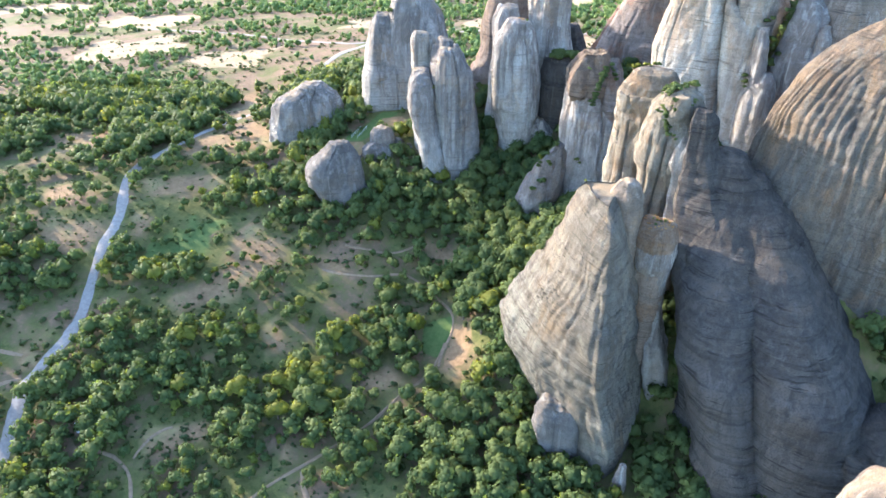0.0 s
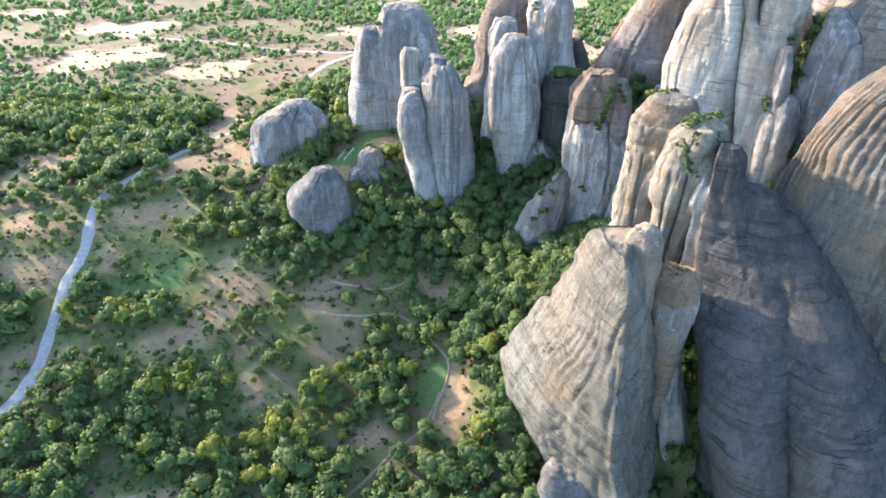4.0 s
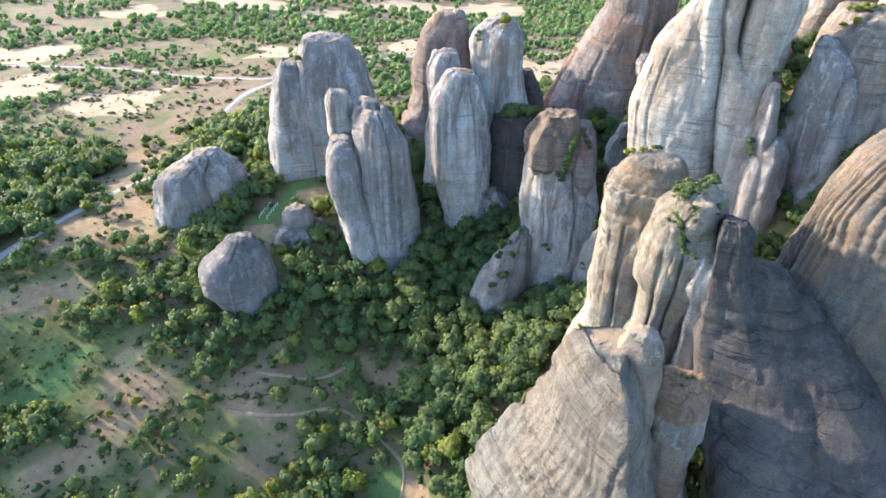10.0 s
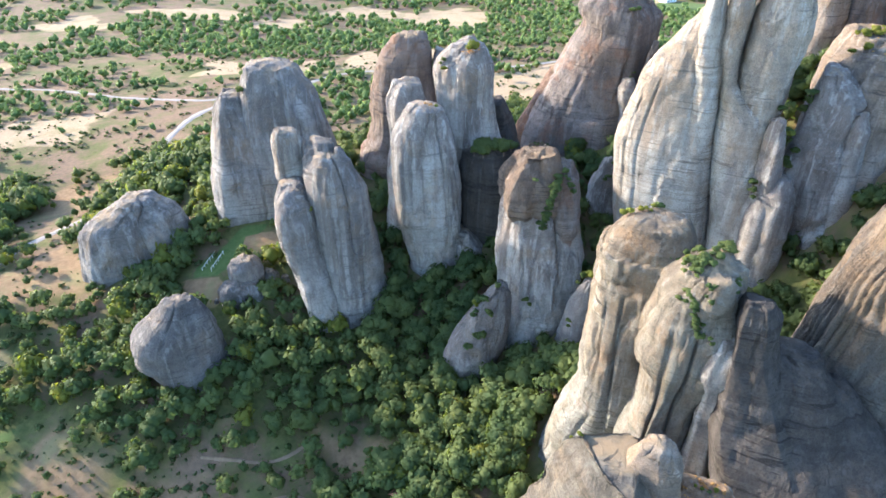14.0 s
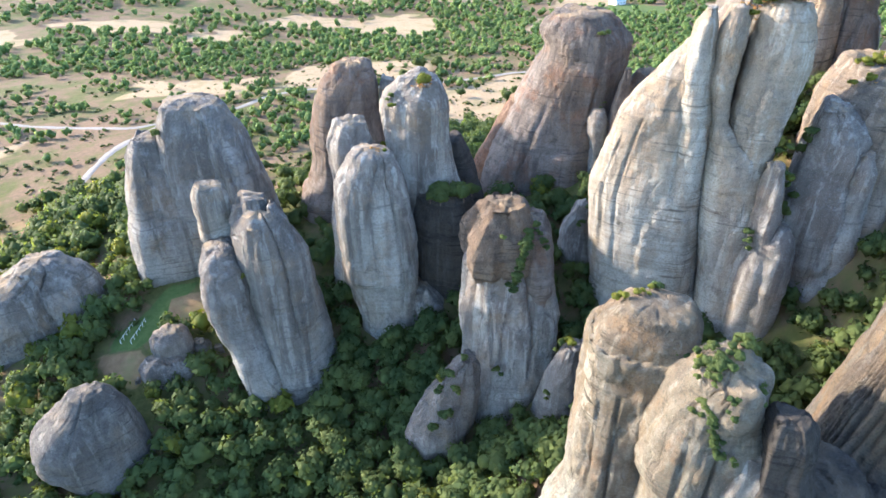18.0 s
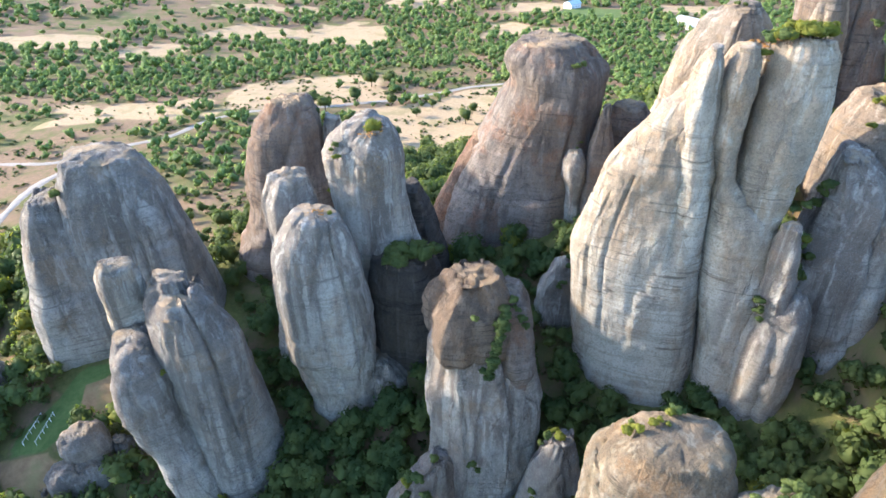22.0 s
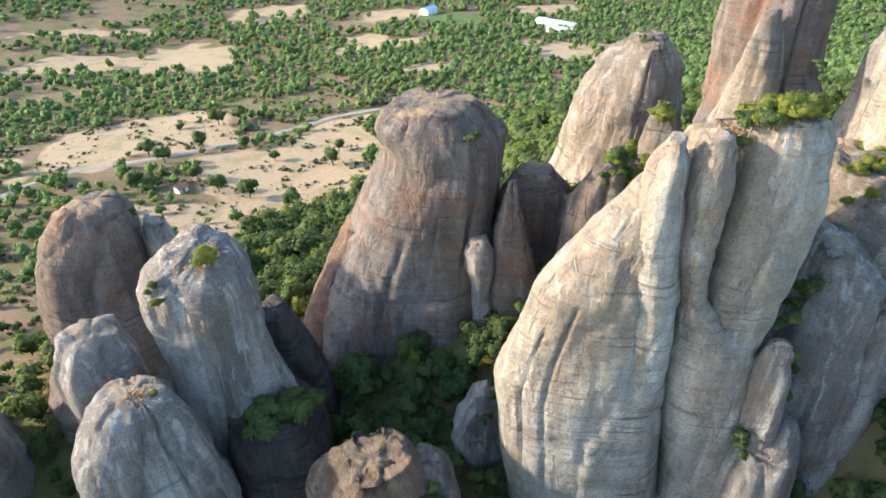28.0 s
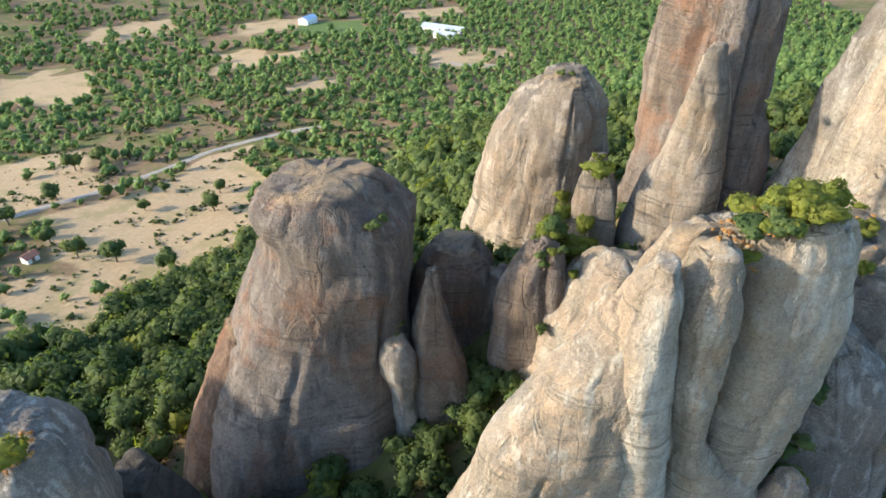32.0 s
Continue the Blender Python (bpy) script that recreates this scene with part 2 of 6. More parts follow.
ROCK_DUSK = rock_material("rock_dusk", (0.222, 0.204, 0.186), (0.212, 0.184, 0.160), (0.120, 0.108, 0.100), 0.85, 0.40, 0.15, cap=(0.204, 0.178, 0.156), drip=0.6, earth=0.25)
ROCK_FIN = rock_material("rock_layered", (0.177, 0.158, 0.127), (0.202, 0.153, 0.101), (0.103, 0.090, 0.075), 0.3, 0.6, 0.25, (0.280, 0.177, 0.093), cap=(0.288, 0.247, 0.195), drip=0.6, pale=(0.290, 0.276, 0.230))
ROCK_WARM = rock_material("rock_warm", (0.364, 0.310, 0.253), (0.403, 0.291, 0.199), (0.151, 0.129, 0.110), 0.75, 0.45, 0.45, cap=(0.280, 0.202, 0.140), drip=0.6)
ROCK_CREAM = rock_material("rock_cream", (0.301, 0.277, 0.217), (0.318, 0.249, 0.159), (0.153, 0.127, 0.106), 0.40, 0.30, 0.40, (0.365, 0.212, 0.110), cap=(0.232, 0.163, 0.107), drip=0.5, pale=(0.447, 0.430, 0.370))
# ochre cap: dry grass on the crest, with its sunlight put into the colour
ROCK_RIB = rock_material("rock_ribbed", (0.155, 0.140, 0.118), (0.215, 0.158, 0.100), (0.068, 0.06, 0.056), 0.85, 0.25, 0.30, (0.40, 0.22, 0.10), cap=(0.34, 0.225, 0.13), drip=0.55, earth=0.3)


def leaf_material(name, a, b, glow):
    n = Nodes(name)
    info = n.add("ShaderNodeObjectInfo")
    geo = n.add("ShaderNodeNewGeometry")
    wide = n.noise(n.position(1, 1, 1), 0.045, 3.0, 0.6)
    tree = n.noise(n.position(1, 1, 0.4), 0.21, 1.0, 0.5)
    col = n.mix(n.ramp(n.math("ADD", n.math("MULTIPLY", wide, 0.45), n.math("MULTIPLY", tree, 0.55)), 0.40, 0.62), a, b)
    v = n.math("ADD", n.math("MULTIPLY", geo.outputs["Random Per Island"], 0.30), n.math("MULTIPLY", info.outputs["Random"], 0.40))
    col = n.mix(n.ramp(v, 0.0, 1.0, 0.0, 0.45), col, tuple(c * 1.4 for c in b))
    mat = n.done(col, 0.75, 0.2)
    t = n.add("ShaderNodeBsdfTranslucent")
    bright = n.mix(1.0, col, glow, "MULTIPLY")
    n.link(bright, t.inputs["Color"])
    mixer = n.add("ShaderNodeMixShader")
    mixer.inputs[0].default_value = 0.45
    out = n.tree.nodes["Material Output"]
    n.link(n.bsdf.outputs[0], mixer.inputs[1])
    n.link(t.outputs[0], mixer.inputs[2])
    n.link(mixer.outputs[0], out.inputs["Surface"])
    return mat


LEAF = leaf_material("oak_leaves", (0.050, 0.082, 0.027), (0.098, 0.124, 0.036), (1.45, 1.45, 0.75))
LEAF_BRIGHT = leaf_material("young_leaves", (0.104, 0.128, 0.020), (0.154, 0.162, 0.027), (1.5, 1.5, 0.6))
SCRUB = leaf_material("scrub_leaves", (0.048, 0.074, 0.026), (0.084, 0.104, 0.034), (1.3, 1.35, 0.8))
# the same oaks farther off: haze is put in as a lighter green
HAZED_LEAF = leaf_material("far_oak_leaves", (0.088, 0.150, 0.048), (0.142, 0.195, 0.064), (1.7, 1.6, 0.9))
DRY_GRASS = leaf_material("dry_grass_blades", (0.36, 0.20, 0.07), (0.42, 0.28, 0.11), (1.4, 1.2, 0.7))


def bark():
    n = Nodes("bark")
    return n.done(n.mix(n.ramp(n.noise(n.position(1, 1, 0.2), 6.0), 0.35, 0.65), (0.09, 0.07, 0.05), (0.19, 0.15, 0.11)), 0.95)


BARK = bark()


def ground_material():
    n = Nodes("meadow_ground")
    land = n.add("ShaderNodeVertexColor", layer_name="land")
    sep = n.add("ShaderNodeSeparateColor")
    n.link(land.outputs["Color"], sep.inputs[0])
    big = n.noise(n.position(1, 1, 0), 0.017, 4.0, 0.6)
    mid = n.noise(n.position(1, 1, 0), 0.075, 5.0, 0.65)
    fine = n.noise(n.position(1, 1, 0), 0.55, 6.0, 0.7)
    grit = n.noise(n.position(1, 1, 0), 2.6, 4.0, 0.7)
    dry = n.mix(n.ramp(fine, 0.35, 0.68), (0.180, 0.118, 0.070), (0.128, 0.090, 0.055))
    dry = n.mix(n.ramp(mid, 0.54, 0.74), dry, (0.225, 0.155, 0.085))
    green = n.mix(n.ramp(fine, 0.35, 0.65), (0.062, 0.072, 0.021), (0.112, 0.110, 0.036))
    amount = n.math("ADD", n.math("MULTIPLY", big, 0.45), n.math("MULTIPLY", mid, 0.55))
    where = n.add("ShaderNodeSeparateXYZ")
    n.link(n.position(1, 1, 0), where.inputs[0])
    plain_dry = n.ramp(where.outputs["Y"], 250.0, 360.0, 0.0, 0.055)      # the plain is drier than the valley
    amount = n.math("SUBTRACT", n.math("ADD", amount, n.math("MULTIPLY", fine, 0.16)), plain_dry)
    col = n.mix(n.ramp(amount, 0.47, 0.61), dry, green)
    edge = n.math("MULTIPLY", n.math("SUBTRACT", mid, 0.5), 0.9)
    straw = n.mix(n.ramp(fine, 0.32, 0.68), (0.255, 0.168, 0.086), (0.180, 0.116, 0.060))
    straw = n.mix(n.math("MULTIPLY", n.ramp(mid, 0.50, 0.64), 0.7), straw, (0.185, 0.165, 0.068))
    col = n.mix(n.ramp(n.math("ADD", sep.outputs["Red"], edge), 0.35, 0.65), col, straw)
    earth = n.mix(n.ramp(fine, 0.30, 0.70), (0.335, 0.246, 0.146), (0.268, 0.194, 0.110))
    earth = n.mix(n.math("MULTIPLY", n.ramp(mid, 0.50, 0.62), 0.6), earth, (0.185, 0.160, 0.070))
    col = n.mix(n.ramp(n.math("ADD", sep.outputs["Green"], edge), 0.40, 0.60), col, earth)
    col = n.mix(n.ramp(n.math("ADD", sep.outputs["Blue"], edge), 0.40, 0.60), col, n.mix(n.ramp(fine, 0.3, 0.7), (0.062, 0.098, 0.026), (0.100, 0.130, 0.040)))
    col = n.mix(n.math("MULTIPLY", n.ramp(grit, 0.52, 0.70), 0.35), col, (0.14, 0.105, 0.05))
    n.bump(n.math("ADD", fine, n.math("MULTIPLY", grit, 0.5)), 0.6, 0.35)
    return n.done(col, 0.97, 0.1)


def plain_ground(name, a, b, scale=0.3, c=None):
    n = Nodes(name)
    fine = n.noise(n.position(1, 1, 0), scale, 6.0, 0.68)
    col = n.mix(n.ramp(fine, 0.35, 0.65), a, b)
    if c:
        col = n.mix(n.ramp(n.noise(n.position(1, 1, 0), 0.06, 5.0, 0.65), 0.50, 0.66, 0.0, 0.8), col, c)
    n.bump(fine, 0.5, 0.2)
    return n.done(col, 0.97, 0.1)


GROUND = ground_material()
ROAD = plain_ground("road_gravel", (0.265, 0.242, 0.210), (0.205, 0.184, 0.158), 0.8)
TRAIL = plain_ground("trail_earth", (0.245, 0.172, 0.105), (0.185, 0.128, 0.076), 0.7)

# ---- terrain ----
HILLS = (-125, 251, 30, -121, 209, 26, -123, 193, 20, -67, 187, 18, -91, 229, 27, -50, 123, 4, -15, 142, 8, 2, 158, 9,
         -30, 214, 28, -8, 232, 36, 15, 222, 33, 26, 229, 39.5, -72, 252, 35, -25, 256, 45, 40, 202, 30, 48, 183, 42)
SLOPES = (17, 157, 20, 10, 205, 26, 90, 130, 49, 60, 240, 62, 45, 265, 60, 85, 300, 48, 70, 410, 33, -91, 329, 27,
          -83, 360, 31, -25, 449, 30, 30, 118, 4, 100, 160, 58, 100, 187, 56, 100, 232, 86, 120, 205, 95, 150, 250, 92)
PLAIN = (-100, 629, 10, 94, 657, 0, 200, 467, 29, 290, 554, 18, 257, 410, 36, -60, 0, -10, 60, 60, 10, 140, 100, 50, 75, 94, 8, 110, 104, 28, 85, 200, 51, 72, 205, 50, 70, 188, 46,
         -300, 200, 25, -400, 600, 5, 500, 300, 40, 500, 800, 0, -100, 1000, -5, 46, 104, 4, 55, 128, 10, 60, 117, 8)
KNOTS = np.array(HILLS + SLOPES + PLAIN, float).reshape(-1, 3)


def thin_plate(r2):
    return np.where(r2 > 0, r2 * np.log(np.maximum(r2, 1e-9)), 0)


def terrain_weights():
    k = KNOTS[:, :2] / 100
    m = len(k)
    a = np.zeros((m + 3, m + 3))
    a[:m, :m] = thin_plate(((k[:, None] - k[None]) ** 2).sum(-1)) + 0.02 * np.eye(m)
    a[:m, m] = a[m, :m] = 1
    a[:m, m + 1:] = k
    a[m + 1:, :m] = k.T
    return np.linalg.solve(a, np.r_[KNOTS[:, 2], 0, 0, 0])


WEIGHTS = terrain_weights()


def height(x, y):
    """Height of the ground, metres."""
    x, y = np.atleast_1d(np.asarray(x, float)), np.atleast_1d(np.asarray(y, float))
    xc, yc = np.clip(x, -520, 620) / 100, np.clip(y, -120, 1050) / 100
    d2 = (xc[:, None] - KNOTS[:, 0] / 100) ** 2 + (yc[:, None] - KNOTS[:, 1] / 100) ** 2
    m = len(KNOTS)
    z = thin_plate(d2) @ WEIGHTS[:m] + WEIGHTS[m] + WEIGHTS[m + 1] * xc + WEIGHTS[m + 2] * yc
    near = np.clip((420 - y) / 200, 0.25, 1)
    return z + near * (1.6 * vnoise(x * 0.03, y * 0.03, 5.0) + 0.7 * vnoise(x * 0.11, y * 0.11, 9.0))


def strip(name, points, width, material, label, category, lift=0.22):
    """A road or path draped on the ground along a smooth line."""
    p = np.array(points, float)
    d = np.r_[0, np.cumsum(np.hypot(*np.diff(p, axis=0).T))]
    s = np.linspace(0, d[-1], int(d[-1] / 2.0) + 2)
    k = np.ones(7) / 7
    q = np.stack([np.interp(s, d, p[:, 0]), np.interp(s, d, p[:, 1])], 1)
    pad = np.pad(q, ((3, 3), (0, 0)), mode="edge")
    q = np.stack([np.convolve(pad[:, j], k, "valid") for j in (0, 1)], 1)
    t = np.gradient(q, axis=0)
    t /= np.linalg.norm(t, axis=1)[:, None]
    side = np.stack([-t[:, 1], t[:, 0]], 1)
    cols = np.linspace(-0.5, 0.5, 5)
    wob = 1 + 0.22 * vnoise(s * 0.13, 0.0, width)
    verts = []
    for c in cols:
        e = q + side * (c * width * wob)[:, None]
        if abs(c) == 0.5:
            e = e + side * (0.16 * width * vnoise(s * 0.35, c * 9, 3.0))[:, None]
        verts.append(np.c_[e, height(e[:, 0], e[:, 1]) + lift - (0.3 if abs(c) == 0.5 else 0)])
    n = len(q)
    v = np.concatenate(verts)
    faces = [(c * n + i, c * n + i + 1, (c + 1) * n + i + 1, (c + 1) * n + i) for c in range(4) for i in range(n - 1)]
    return tagged(new(name, mesh_from(name, v, faces, material)), label, category, kind="structure")


def inside(corners, x, y, rim):
    """How far points lie inside a polygon: 0 outside, 1 within by more than the rim, uneven along the edge."""
    c = np.array(corners, float)
    amp = 5.0 if c[0, 1] < 420 else 12.0
    x, y = x + amp * vnoise(x * 0.06, y * 0.06, 31.0), y + amp * vnoise(x * 0.06, y * 0.06, 57.0)
    hit = np.zeros(len(x), bool)
    dist = np.full(len(x), 1e9)
    for k in range(len(c)):
        (ax, ay), (bx, by) = c[k], c[(k + 1) % len(c)]
        cross = (ay > y) != (by > y)
        hit ^= cross & (x < (bx - ax) * (y - ay) / (by - ay if by != ay else 1e-9) + ax)
        t = np.clip(((x - ax) * (bx - ax) + (y - ay) * (by - ay)) / ((bx - ax) ** 2 + (by - ay) ** 2), 0, 1)
        dist = np.minimum(dist, np.hypot(x - ax - t * (bx - ax), y - ay - t * (by - ay)))
    return np.clip(0.5 + np.where(hit, dist, -dist) / rim, 0, 1)


WAYS, FEET = [], []
LANES = [
    ("road", ((-118, 100), (-122, 119), (-124, 128), (-127, 143), (-122, 151), (-119, 164), (-121, 175), (-123, 193), (-121, 209), (-127, 232), (-123, 253), (-112, 268), (-98, 290), (-80, 306), (-77, 330), (-71, 352), (-62, 385), (-40, 418), (-12, 422), (5, 443), (25, 449), (62, 441), (101, 440), (141, 445), (170, 438), (186, 428)), 4.4, ROAD, "pale grey gravel road winding through the scrub"),
    ("lane", ((-230, 500), (-154, 471), (-103, 436), (-57, 411), (-38, 417)), 3.0, ROAD, "narrow pale track between the fields"),
    ("lane", ((310, 440), (300, 452), (297, 470)), 4.0, ROAD, "short pale farm track at the field's end"),
    ("trail", ((-130, 150), (-150, 153), (-175, 160)), 1.5, TRAIL, "bare earth track leaving the road"),
    ("trail", ((-127, 143), (-138, 138), (-143, 128), (-146, 112)), 1.4, TRAIL, "bare earth footpath beside the road"),
    ("trail", ((-102, 120), (-94, 118), (-86, 115), (-82, 106), (-80, 92)), 1.0, TRAIL, "narrow earth footpath across a clearing"),
    ("trail", ((-86, 115), (-84, 124), (-76, 127)), 0.9, TRAIL, "narrow earth footpath forking in a clearing"),
    ("trail", ((-58, 96), (-51, 106), (-39, 115), (-23, 126), (-14, 137), (-4, 145), (1, 159)), 1.0, TRAIL, "narrow footpath between the trees"),
    ("trail", ((-39, 115), (-36, 104), (-28, 96)), 1.4, TRAIL, "worn earth path among trees"),
    ("trail", ((-44, 187), (-39, 184), (-26, 183), (-20, 183), (-14, 185), (-10, 184), (-4, 176), (2, 170), (5, 163), (2, 159), (-2, 152), (-1, 146)), 1.0, TRAIL, "thin footpath through the wood"),
    ("trail", ((-37, 196), (-17, 191), (-6, 197)), 0.9, TRAIL, "thin footpath through the wood"),
]
for nm, pts, wd, mt, lb in LANES:
    strip(nm, pts, wd, mt, lb, "road" if nm != "trail" else "footpath")
    WAYS.append((np.array(pts, float), wd))

# open land: corners, and 0 straw, 1 bare earth, 2 green
FIELDS = [
    (((100, 730), (156, 700), (132, 608), (90, 643)), 1),
    (((11, 452), (13, 505), (55, 524), (104, 492), (92, 446), (60, 445)), 0),
    (((80, 432), (147, 436), (135, 380), (92, 366), (58, 372)), 0),
    (((316, 535), (345, 470), (302, 433), (288, 470)), 0),
    (((226, 650), (268, 583), (238, 553), (208, 592)), 0),
    (((225, 532), (242, 500), (222, 472), (203, 495)), 1),
    (((-10, 830), (70, 830), (178, 728), (130, 765)), 1),
    (((-180, 745), (-100, 742), (-45, 676), (-120, 690)), 0),
    (((37, 750), (100, 695), (70, 670), (0, 700)), 0),
    (((-250, 690), (-205, 655), (-150, 672), (-200, 720)), 1),
    (((-36, 684), (10, 660), (-20, 620), (-70, 640)), 0),
    (((190, 830), (260, 800), (230, 740), (170, 770)), 1),
    (((290, 720), (330, 690), (300, 655), (262, 690)), 0),
    (((300, 668), (352, 640), (330, 600), (286, 622)), 2),
    (((390, 640), (440, 610), (410, 575), (372, 600)), 0),
    (((-113, 247), (-106, 273), (-82, 280), (-73, 251), (-92, 250)), 0),
    (((-125, 236), (-90, 241), (-84, 227), (-113, 220)), 0),
    (((-110, 200), (-95, 213), (-76, 211), (-81, 193), (-92, 189), (-101, 182)), 2),
    (((-73, 214), (-61, 207), (-63, 198), (-54, 199), (-57, 188), (-67, 184), (-72, 174), (-84, 164), (-95, 169), (-84, 184), (-75, 196)), 0),
    (((-159, 207), (-130, 210), (-126, 204), (-128, 191), (-134, 187), (-143, 191)), 0),
    (((-118, 215), (-106, 212), (-108, 200), (-118, 200)), 0),
    (((-88, 127), (-67, 131), (-64, 119), (-81, 113)), 0),
    (((-52, 124), (-43, 122), (-39, 114), (-49, 112)), 0),
    (((-29, 140), (-18, 152), (-10, 141), (-24, 134)), 0),
    (((-3, 160), (8, 161), (11, 148), (3, 138), (-6, 149)), 0),
    (((-10, 201), (10, 195), (12, 188), (-6, 188)), 0),
    (((-140, 157), (-129, 159), (-127, 149), (-134, 143)), 0),
    (((-63, 161), (-52, 167), (-50, 150), (-60, 147)), 0),
    (((-53, 190), (-35, 192), (-34, 180), (-47, 181)), 0),
    (((10, 122), (16, 120), (13, 108)), 0),
        (((-180, 280), (-150, 285), (-140, 262), (-175, 255)), 0),
    (((-240, 450), (-190, 470), (-170, 420), (-220, 400)), 0),
    (((-150, 425), (-110, 420), (-120, 380), (-155, 385)), 0),
    (((-110, 330), (-88, 345), (-80, 318), (-104, 310)), 0),
    (((-60, 500), (10, 478), (-10, 455), (-70, 470)), 0),
    (((40, 400), (75, 372), (62, 330), (44, 345)), 0),
    (((-270, 560), (-190, 540), (-210, 500), (-280, 510)), 0),
    (((-420, 640), (-330, 640), (-310, 590), (-400, 590)), 0),
]

CLEARINGS = ((-15, 170, 5), (-28, 172, 4), (-40, 170, 5), (-8, 182, 4), (-64, 222, 6), (-100, 222, 6), (-150, 225, 12), (-44, 156, 4), (-76, 148, 5), (-96, 176, 4), (-120, 182, 5), (14, 190, 4), (-30, 200, 5))   # x, y, radius of small dry clearings
for cx, cy, cr in CLEARINGS:
    FIELDS.append((tuple((cx + cr * math.cos(a), cy + 0.8 * cr * math.sin(a)) for a in (0.3, 1.5, 2.6, 3.9, 5.1)), 0))


# small glades with crisp edges, free of trees: corners, and their land as above
GLADES = [
    (((-41, 245), (-34, 245), (-29, 248), (-26, 253), (-21, 257), (-19, 261), (-26, 262), (-31, 256), (-39, 251)), 2),
    (((-26, 258), (-17, 257), (-13, 250), (-20, 247), (-27, 250)), 0),
    (((-44, 246), (-33, 244), (-30, 240), (-33, 235), (-40, 238)), 0),
    (((-7, 155), (-6, 165), (3, 166), (3, 160), (-1, 152)), 2),
    (((4, 163), (9, 159), (7, 148), (0, 146), (1, 153)), 0),
]


def glade(corners, x, y):
    """How far points lie inside a polygon, in metres, minus outside."""
    c = np.array(corners, float)
    hit, dist = np.zeros(len(x), bool), np.full(len(x), 1e9)
    for (ax, ay), (bx, by) in zip(c, np.roll(c, -1, 0)):
        hit ^= ((ay > y) != (by > y)) & (x < (bx - ax) * (y - ay) / (by - ay if by != ay else 1e-9) + ax)
        t = np.clip(((x - ax) * (bx - ax) + (y - ay) * (by - ay)) / ((bx - ax) ** 2 + (by - ay) ** 2), 0, 1)
        dist = np.minimum(dist, np.hypot(x - ax - t * (bx - ax), y - ay - t * (by - ay)))
    return np.where(hit, dist, -dist)


def off_glades(x, y, margin):
    return np.all([glade(cs, x, y) < -margin for cs, kind in GLADES], 0)


def ground_sheet():
    s = np.linspace(-1, 1, 460)
    w = 130 * np.sinh(s * 3.9) / np.sinh(1.0)
    gx, gy = np.meshgrid(20 + w, 220 + w)
    x, y = gx.ravel(), gy.ravel()
    n = len(s)
    i = np.arange(n * (n - 1)).reshape(n - 1, n)[:, :-1].ravel()
    me = mesh_from("ground", np.c_[x, y, height(x, y)], np.stack([i, i + 1, i + 1 + n, i + n], 1), GROUND)
    land = np.zeros((len(x), 4))
    land[:, 3] = 1
    for cs, kind in FIELDS:
        kind = 1 if kind == 0 and cs[0][1] > 365 else kind
        land[:, kind] = np.maximum(land[:, kind], (0.70 if cs[0][1] < 320 else 1.0) * inside(cs, x, y, 9.0 if cs[0][1] < 320 else 14.0))
    for cs, kind in GLADES:
        d = np.clip(0.5 + 0.35 * glade(cs, x, y), 0, 1)
        land[:, :3] *= (1 - d)[:, None]
        land[:, kind] = np.maximum(land[:, kind], 1.2 * d)
    me.color_attributes.new("land", "FLOAT_COLOR", "POINT").data.foreach_set("color", land.ravel())
    return me


ground = tagged(new("ground", ground_sheet()), "rolling dry meadow ground with grass and bare earth", "ground", kind="structure")


# ---- rocks ----
CREST = []


def smooth_rows(col, k):
    w = np.hanning(k + 2)[1:-1]
    w /= w.sum()
    return np.convolve(np.pad(col, k // 2, mode="edge"), w, "valid")


def blocks(x, y, z):
    """Cells of broken rock: distance to the joint, place in the cell, and three numbers of the cell."""
    p = np.stack([x, y, z], -1)
    low = np.floor(p - 0.5)
    best, second = np.full(len(p), 9.0), np.full(len(p), 9.0)
    off, cell = np.zeros((len(p), 3)), np.zeros((len(p), 3))
    for dx in (0, 1):
        for dy in (0, 1):
            for dz in (0, 1):
                c = low + (dx, dy, dz)
                q = p - c - 0.5 - 0.38 * np.stack([lattice(c), lattice(c + (91, 7, 3)), lattice(c + (5, 77, 13))], -1)
                r = np.sqrt((q * q).sum(-1))
                win = r < best
                second = np.where(win, best, np.minimum(second, r))
                best = np.where(win, r, best)
                off[win], cell[win] = q[win], c[win]
    return second - best, off, np.stack([lattice(cell + (31, 17, 29)), lattice(cell + (57, 3, 8)), lattice(cell + (2, 43, 61))], -1)


